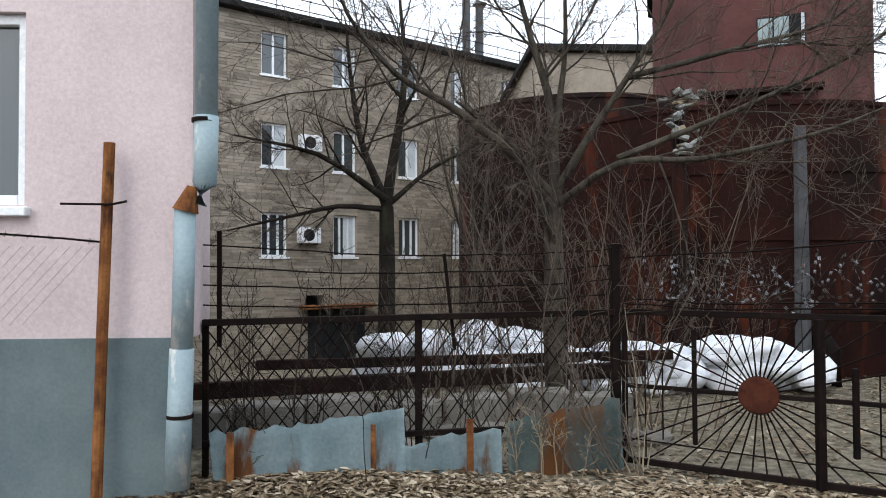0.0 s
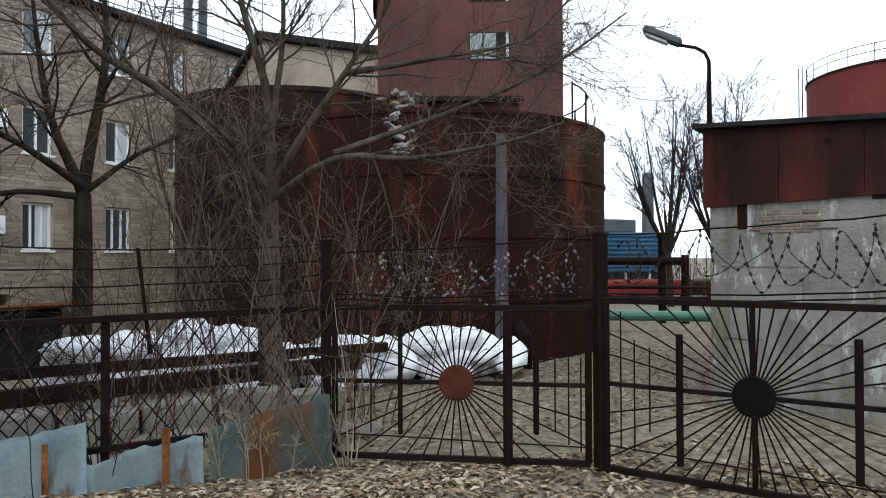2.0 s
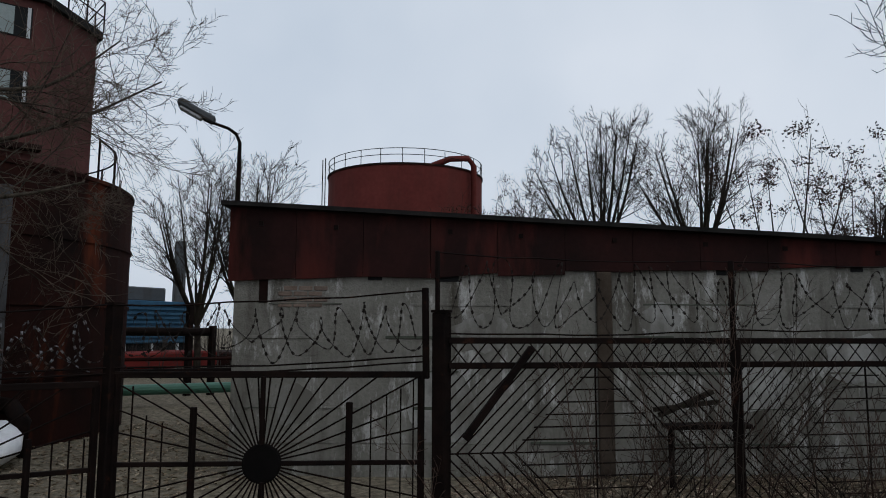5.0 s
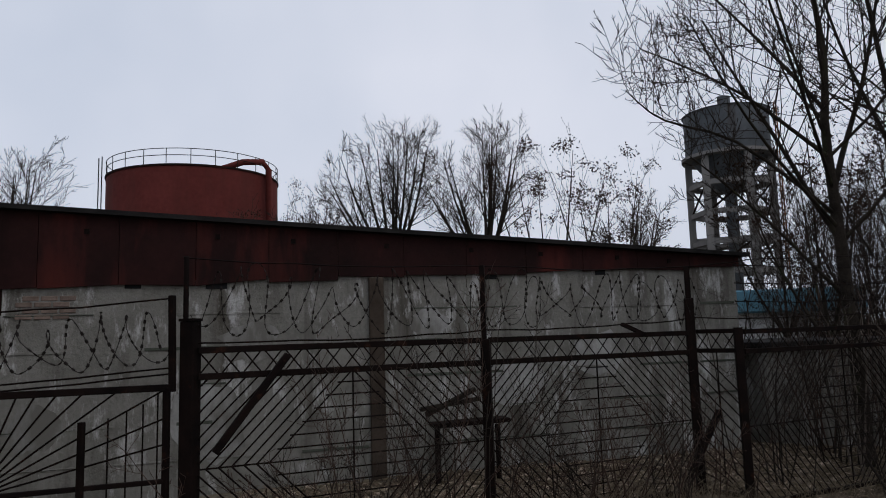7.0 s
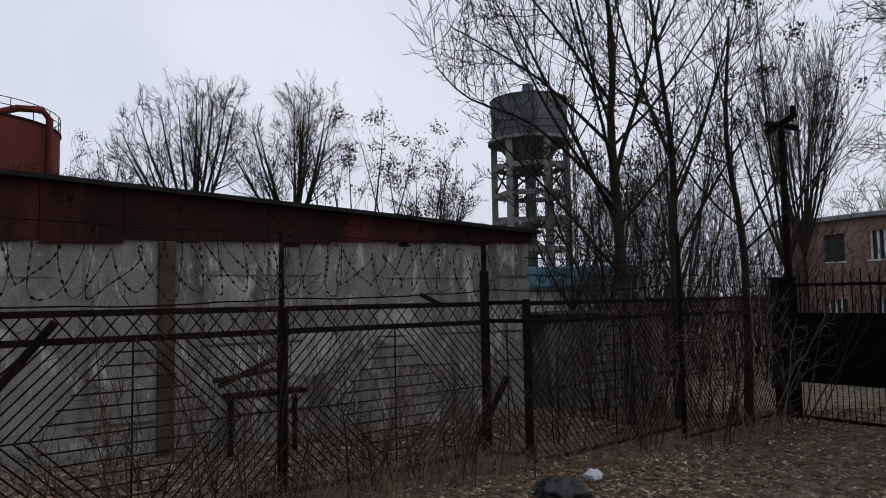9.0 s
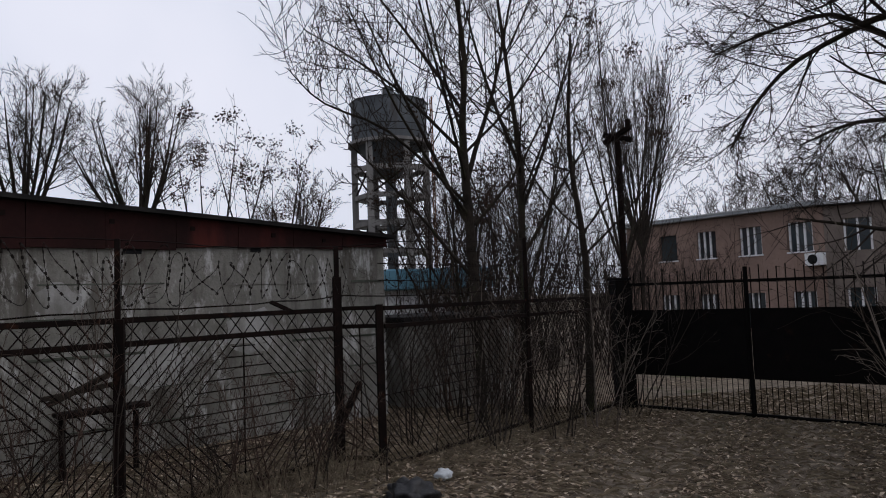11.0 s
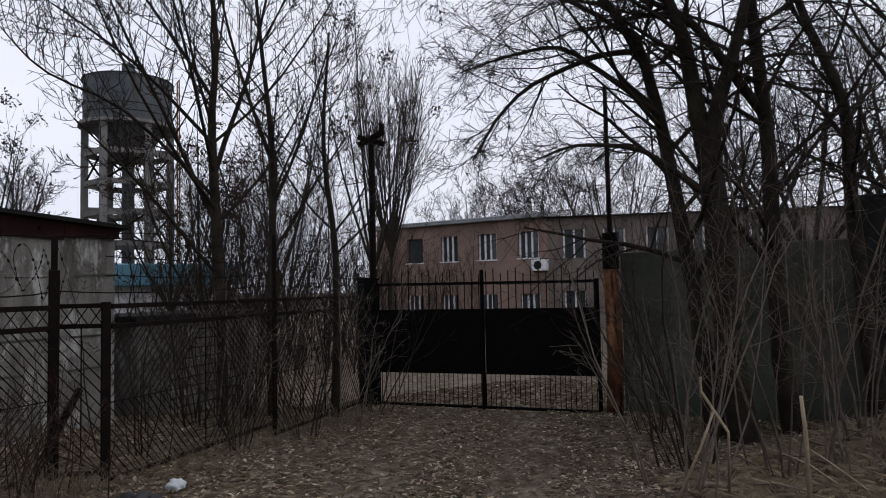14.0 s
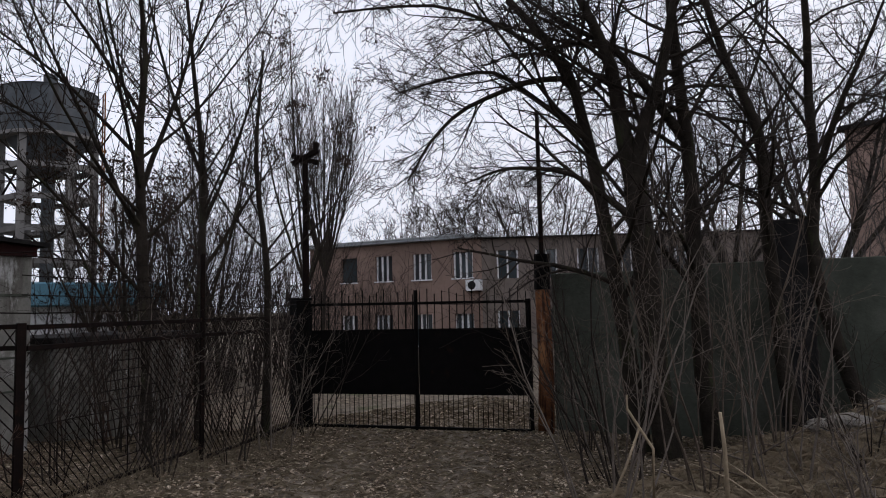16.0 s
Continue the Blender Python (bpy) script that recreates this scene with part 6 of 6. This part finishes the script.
def bush(base, stems, height, spread, seed, mat, label, group, r=0.008, twigs=True, lean=(0, 0)):
    rnd = random.Random(seed)
    rnd.thin = 0.0024
    t = thing("bush", label, "bush", group)
    g, tw = Growth(), Growth()
    for k in range(stems):
        a, s = rnd.uniform(0, math.tau), abs(rnd.gauss(0, spread * 0.4))
        x, y = base[0] + math.cos(a) * s, base[1] + math.sin(a) * s
        p = Vector((x, y, ground_z(x, y) - 0.03))
        d = Vector((math.cos(a) * rnd.uniform(0, 0.5) + lean[0], math.sin(a) * rnd.uniform(0, 0.5) + lean[1], 1))
        pts = bent(rnd, p, d, height * rnd.uniform(0.45, 1.1), 7, 0.14, 0.02)
        rr = r * rnd.uniform(0.5, 1.4)
        g.tube(pts, rr, rr * 0.3, 5)
        if twigs:
            sprout(rnd, g, tw, pts, rr, rr * 0.3, 0, ((6, 0.35, 45, 0.05, 0.2, 3), (4, 0.45, 45, 0.03, 0.25, 3)))
    tagged(g.object("stem", mat, t), kind="stuff")
    if tw.v:
        tagged(tw.object("twig", mat, t), kind="stuff")


bush((1.75, 5.12), 18, 1.1, 0.5, 1, STEM, "dead grey brushwood sprawling over the sheets", "dry brush", 0.008, lean=(-0.7, -0.3))
bush((1.2, 5.05), 8, 0.6, 0.6, 94, DRY, "few dry pale stalks by the sheets", "dry brush", 0.005, lean=(-0.3, -0.1))
bush((1.4, 5.55), 16, 2.6, 0.9, 2, TWIG, "dense brown shrub behind the fence", "dry brush", 0.009)
bush((2.6, 6.4), 13, 2.9, 0.9, 3, TWIG, "dense brown shrub behind the gate", "dry brush", 0.009)
bush((0.5, 6.6), 18, 2.2, 0.9, 4, TWIG, "thin brown shrub behind the fence", "dry brush", 0.008)
bush((2.7, 8.4), 18, 3.2, 0.9, 5, TWIG_DK, "tangled shrub before the rusty tank", "dry brush", 0.009)
bush((2.4, 7.0), 12, 3.6, 1.0, 7, TWIG, "tangled shrub hanging before the rusty tank", "dry brush", 0.008)
bush((2.3, 8.0), 12, 3.4, 0.9, 8, TWIG_DK, "tangled shrub hanging before the rusty tank", "dry brush", 0.008)
bush((4.9, 9.5), 16, 2.8, 0.8, 9, TWIG_DK, "tangled shrub before the rusty tank", "dry brush", 0.008)
bush((0.9, 8.3), 16, 2.4, 0.8, 91, TWIG, "thin shrub beside the yard tree", "dry brush", 0.007)
bush((-0.6, 5.25), 16, 1.5, 0.7, 92, TWIG_DK, "dark leafless brush behind the lattice fence", "dry brush", 0.006)
bush((0.3, 5.5), 16, 1.4, 0.8, 93, TWIG_DK, "dark leafless brush behind the lattice fence", "dry brush", 0.006)
bush((2.0, 5.1), 6, 1.3, 0.15, 6, DRY, "few dry stalks by the gate post", "dry brush", 0.006, False)
for k, u in enumerate((0.6, 1.2, 1.7, 2.1, 2.6, 3.0, 3.5, 3.9, 4.3)):
    p = atf(u, 0, -0.28)
    bush((p.x, p.y), 12, 1.9 if k in (2, 3) else 1.15, 0.7, 10 + k, TWIG_DK if k % 2 else SHRUB, "thin leafless shrub along the grille fence", "fence shrubs", 0.006)
for k, u in enumerate((1.0, 1.6, 2.2, 2.9, 3.4, 4.0, 4.7, 5.2)):
    p = atg(u, 0, -0.3 if k % 2 else 0.5)
    bush((p.x, p.y), 8, 2.3 if k > 3 else 1.8, 0.5, 30 + k, STEM if k in (2, 4, 5) else TWIG_DK, "leafless saplings along the grille fence", "fence shrubs", 0.011)
for k, u in enumerate((2.9, 3.4, 4.0, 4.6, 5.2)):
    p = atg(u, 0, 1.3 + 0.4 * (k % 2))
    bush((p.x, p.y), 16, 2.2, 0.9, 120 + k, SHRUB if k % 2 else TWIG_DK, "dense dark thicket behind the grille fence", "fence shrubs", 0.009)
for k, (x, y, h, n) in enumerate(((4.9, -6.3, 2.9, 16), (5.4, -7.0, 3.4, 18), (4.5, -7.2, 3.2, 18), (5.9, -7.6, 3.0, 14), (6.6, -7.9, 2.4, 12), (7.2, -8.2, 2.0, 10), (4.0, -7.8, 2.6, 14), (3.4, -8.2, 1.6, 16), (4.6, -8.8, 3.4, 14), (3.0, -7.2, 1.0, 22), (2.6, -8.4, 1.2, 20))):
    # some shrubs take paler colours, painting in stems that catch the light
    bush((x, y), int(n * 0.6), h, 0.75, 50 + k, STEM if k % 3 == 0 else TWIG_DK if k % 3 == 1 else TWIG, "tall tangled leafless shrub before the wall", "wall shrubs", 0.012, lean=(0.12, 0.1) if k % 2 else (0, 0))
rnd = random.Random(31)
for k in range(70):
    x, y, a = rnd.uniform(1.6, 4.8), rnd.uniform(-9.8, -6.6), rnd.uniform(0, math.tau)
    n, z = rnd.uniform(0.3, 0.9), ground_z(x, y)
    x1, y1 = x + math.cos(a) * n, y + math.sin(a) * n
    z1 = ground_z(x1, y1) + rnd.uniform(0.05, 0.35)
    single("fallen_branch", tube([(x, y, z + 0.02), ((x + x1) / 2 + rnd.uniform(-0.08, 0.08), (y + y1) / 2, (z + z1) / 2 + 0.05), (x1, y1, z1)], [0.011, 0.008, 0.004], 6), (DRY, STEM, TWIG, STEM)[k % 4], "dry fallen branch on the debris bank", "branch", "fallen branches", smooth=True)
for k, (pts, r) in enumerate((([(4.2, -5.85, -0.1), (4.15, -5.8, 0.4), (4.32, -5.7, 0.72), (4.3, -5.68, 0.84)], 0.014), ([(3.5, -5.8, -0.1), (3.52, -5.82, 0.5), (3.53, -5.8, 0.76)], 0.018), ([(4.32, -5.35, -0.1), (4.2, -5.5, 0.3), (4.1, -5.55, 0.6)], 0.012))):
    single("bare_stick", tube(pts, [r, *[r * 0.9] * (len(pts) - 2), r * 0.7], 7), DRY, "pale barkless stick standing in the brush", "stick", "pale sticks", smooth=True)


# ---- far thicket ----
rnd = random.Random(88)
for lo, hi, near, far_, n, h, lab in ((93, 127, 20, 34, 200, 3.6, "grey bare thicket beyond the outbuilding"), (104, 119, 17, 24, 190, 5.0, "tall bare thicket beyond the black gate"), (138, 166, 14, 26, 190, 4.6, "grey bare thicket beyond the concrete wall"), (58, 92, 18, 26, 130, 3.4, "grey bare thicket behind the shed"), (36, 50, 24, 34, 70, 2.2, "grey bare thicket beyond the tank yard")):
    g, tw = Growth(), Growth()
    rnd.thin = 0.0045
    for k in range(n):
        a, d = radians(rnd.uniform(lo, hi)), rnd.uniform(near, far_)
        x, y = 0.5 + d * math.sin(a), -0.4 + d * math.cos(a)
        pts = bent(rnd, Vector((x, y, ground_z(x, y) - 0.1)), Vector((rnd.uniform(-0.3, 0.3), rnd.uniform(-0.3, 0.3), 1)), h * rnd.uniform(0.4, 1.1), 5, 0.1, 0.03)
        r = rnd.uniform(0.012, 0.03)
        g.tube(pts, r, 0.006, 4)
        sprout(rnd, g, g, pts, r, 0.006, 0, ((7, 0.4, 42, 0.06, 0.18, 3), (4, 0.5, 42, 0.05, 0.2, 3)))
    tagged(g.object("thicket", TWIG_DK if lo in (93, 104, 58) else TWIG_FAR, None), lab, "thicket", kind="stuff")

# ---- fallen leaves and grass ----
def litter(name, places, size, mat, label, seed, slim=0.5):
    rnd = random.Random(seed)
    v, f = [], []
    for x, y in places:
        a, s = rnd.uniform(0, math.tau), size * rnd.uniform(0.35, 1.5)
        z = ground_z(x, y) + rnd.uniform(0.004, 0.03)
        c, d = math.cos(a) * s, math.sin(a) * s
        tilt, i = rnd.uniform(-0.5, 0.5) * s, len(v)
        v += [(x - c, y - d, z - tilt * 0.6), (x + d * slim, y - c * slim, z + s * 0.25), (x + c, y + d, z + tilt), (x - d * slim, y + c * slim, z + s * 0.15)]
        f += [(i, i + 1, i + 2), (i, i + 2, i + 3)]
    me = bpy.data.meshes.new(name)
    me.from_pydata(v, [], f)
    me.materials.append(mat)
    tagged(new(name, me), label, "leaves", kind="stuff")


rnd = random.Random(77)
spots = []
for _ in range(15000):
    x, y = rnd.uniform(-3, 5.2), rnd.uniform(2.2, 5.3)
    if x * 0.55 + y < 6.6 and (rnd.random() < 0.9 * smooth_step((y - 3.3 + 0.55 * max(0, x - 2)) / 1.2)):
        spots.append((x, y))
for _ in range(6500):
    spots.append((rnd.gauss(0.9, 1.5), 4.68 + abs(rnd.gauss(0, 0.3)) * -0.8))
litter("leaf_litter", [s for s in spots if s[1] < 5.2], 0.035, LEAF, "dry pale leaves heaped along the fence", 5)
spots = [(rnd.uniform(-5, 12), rnd.uniform(-11, 3.2)) for _ in range(120000)]
spots = [p for p in spots if abs(abs(0.66 * p[0] + 0.75 * p[1] - 0.78) - 0.7) > 0.34 or rnd.random() < 0.3]
litter("leaf_litter", spots, 0.028, LEAF_DAMP, "scattered damp leaves on the drive", 6)
spots = [(rnd.uniform(-1, 12), rnd.uniform(-11, 2.6)) for _ in range(30000)]
litter("straw_litter", spots, 0.075, STRAW, "dull straw and stalks lying on the drive", 9, 0.05)
spots = [(rnd.uniform(1.2, 5.2), rnd.uniform(-11, -6.2)) for _ in range(9000)]
litter("straw_litter", spots, 0.14, DRY, "pale stalks lying on the debris bank", 10, 0.035)
spots = [(rnd.uniform(1.2, 5.2), rnd.uniform(-11, -6.2)) for _ in range(7000)]
litter("leaf_litter", spots, 0.028, LEAF, "pale dry leaves on the debris bank", 8)
spots = [(rnd.uniform(-2, 9), rnd.uniform(5.3, 10)) for _ in range(9000)]
litter("leaf_litter", spots, 0.03, LEAF, "scattered dry leaves inside the yard", 7)
g = Growth()
for _ in range(4500):
    k = rnd.random()
    if k < 0.5:
        p = atf(rnd.uniform(0, 4.6), 0, rnd.gauss(-0.35, 0.3))
    elif k < 0.8:
        p = Vector((rnd.gauss(3.0, 0.9), rnd.gauss(-8.2, 1.1), 0))
    else:
        p = atg(rnd.uniform(0, 5.5), 0, rnd.gauss(-0.2, 0.35))
    p.z = ground_z(p.x, p.y)
    h = rnd.uniform(0.08, 0.34)
    d = Vector((rnd.uniform(-0.5, 0.5), rnd.uniform(-0.5, 0.5), 1)) * h
    g.tube([p, p + d * 0.6, p + d + Vector((d.x * 0.6, d.y * 0.6, -0.1 * h))], 0.003, 0.001, 3)
gr_ = g.object("dry_grass", STRAW, None)
tagged(gr_, "tufts of dry straw-coloured grass along the fence", "grass", kind="stuff")
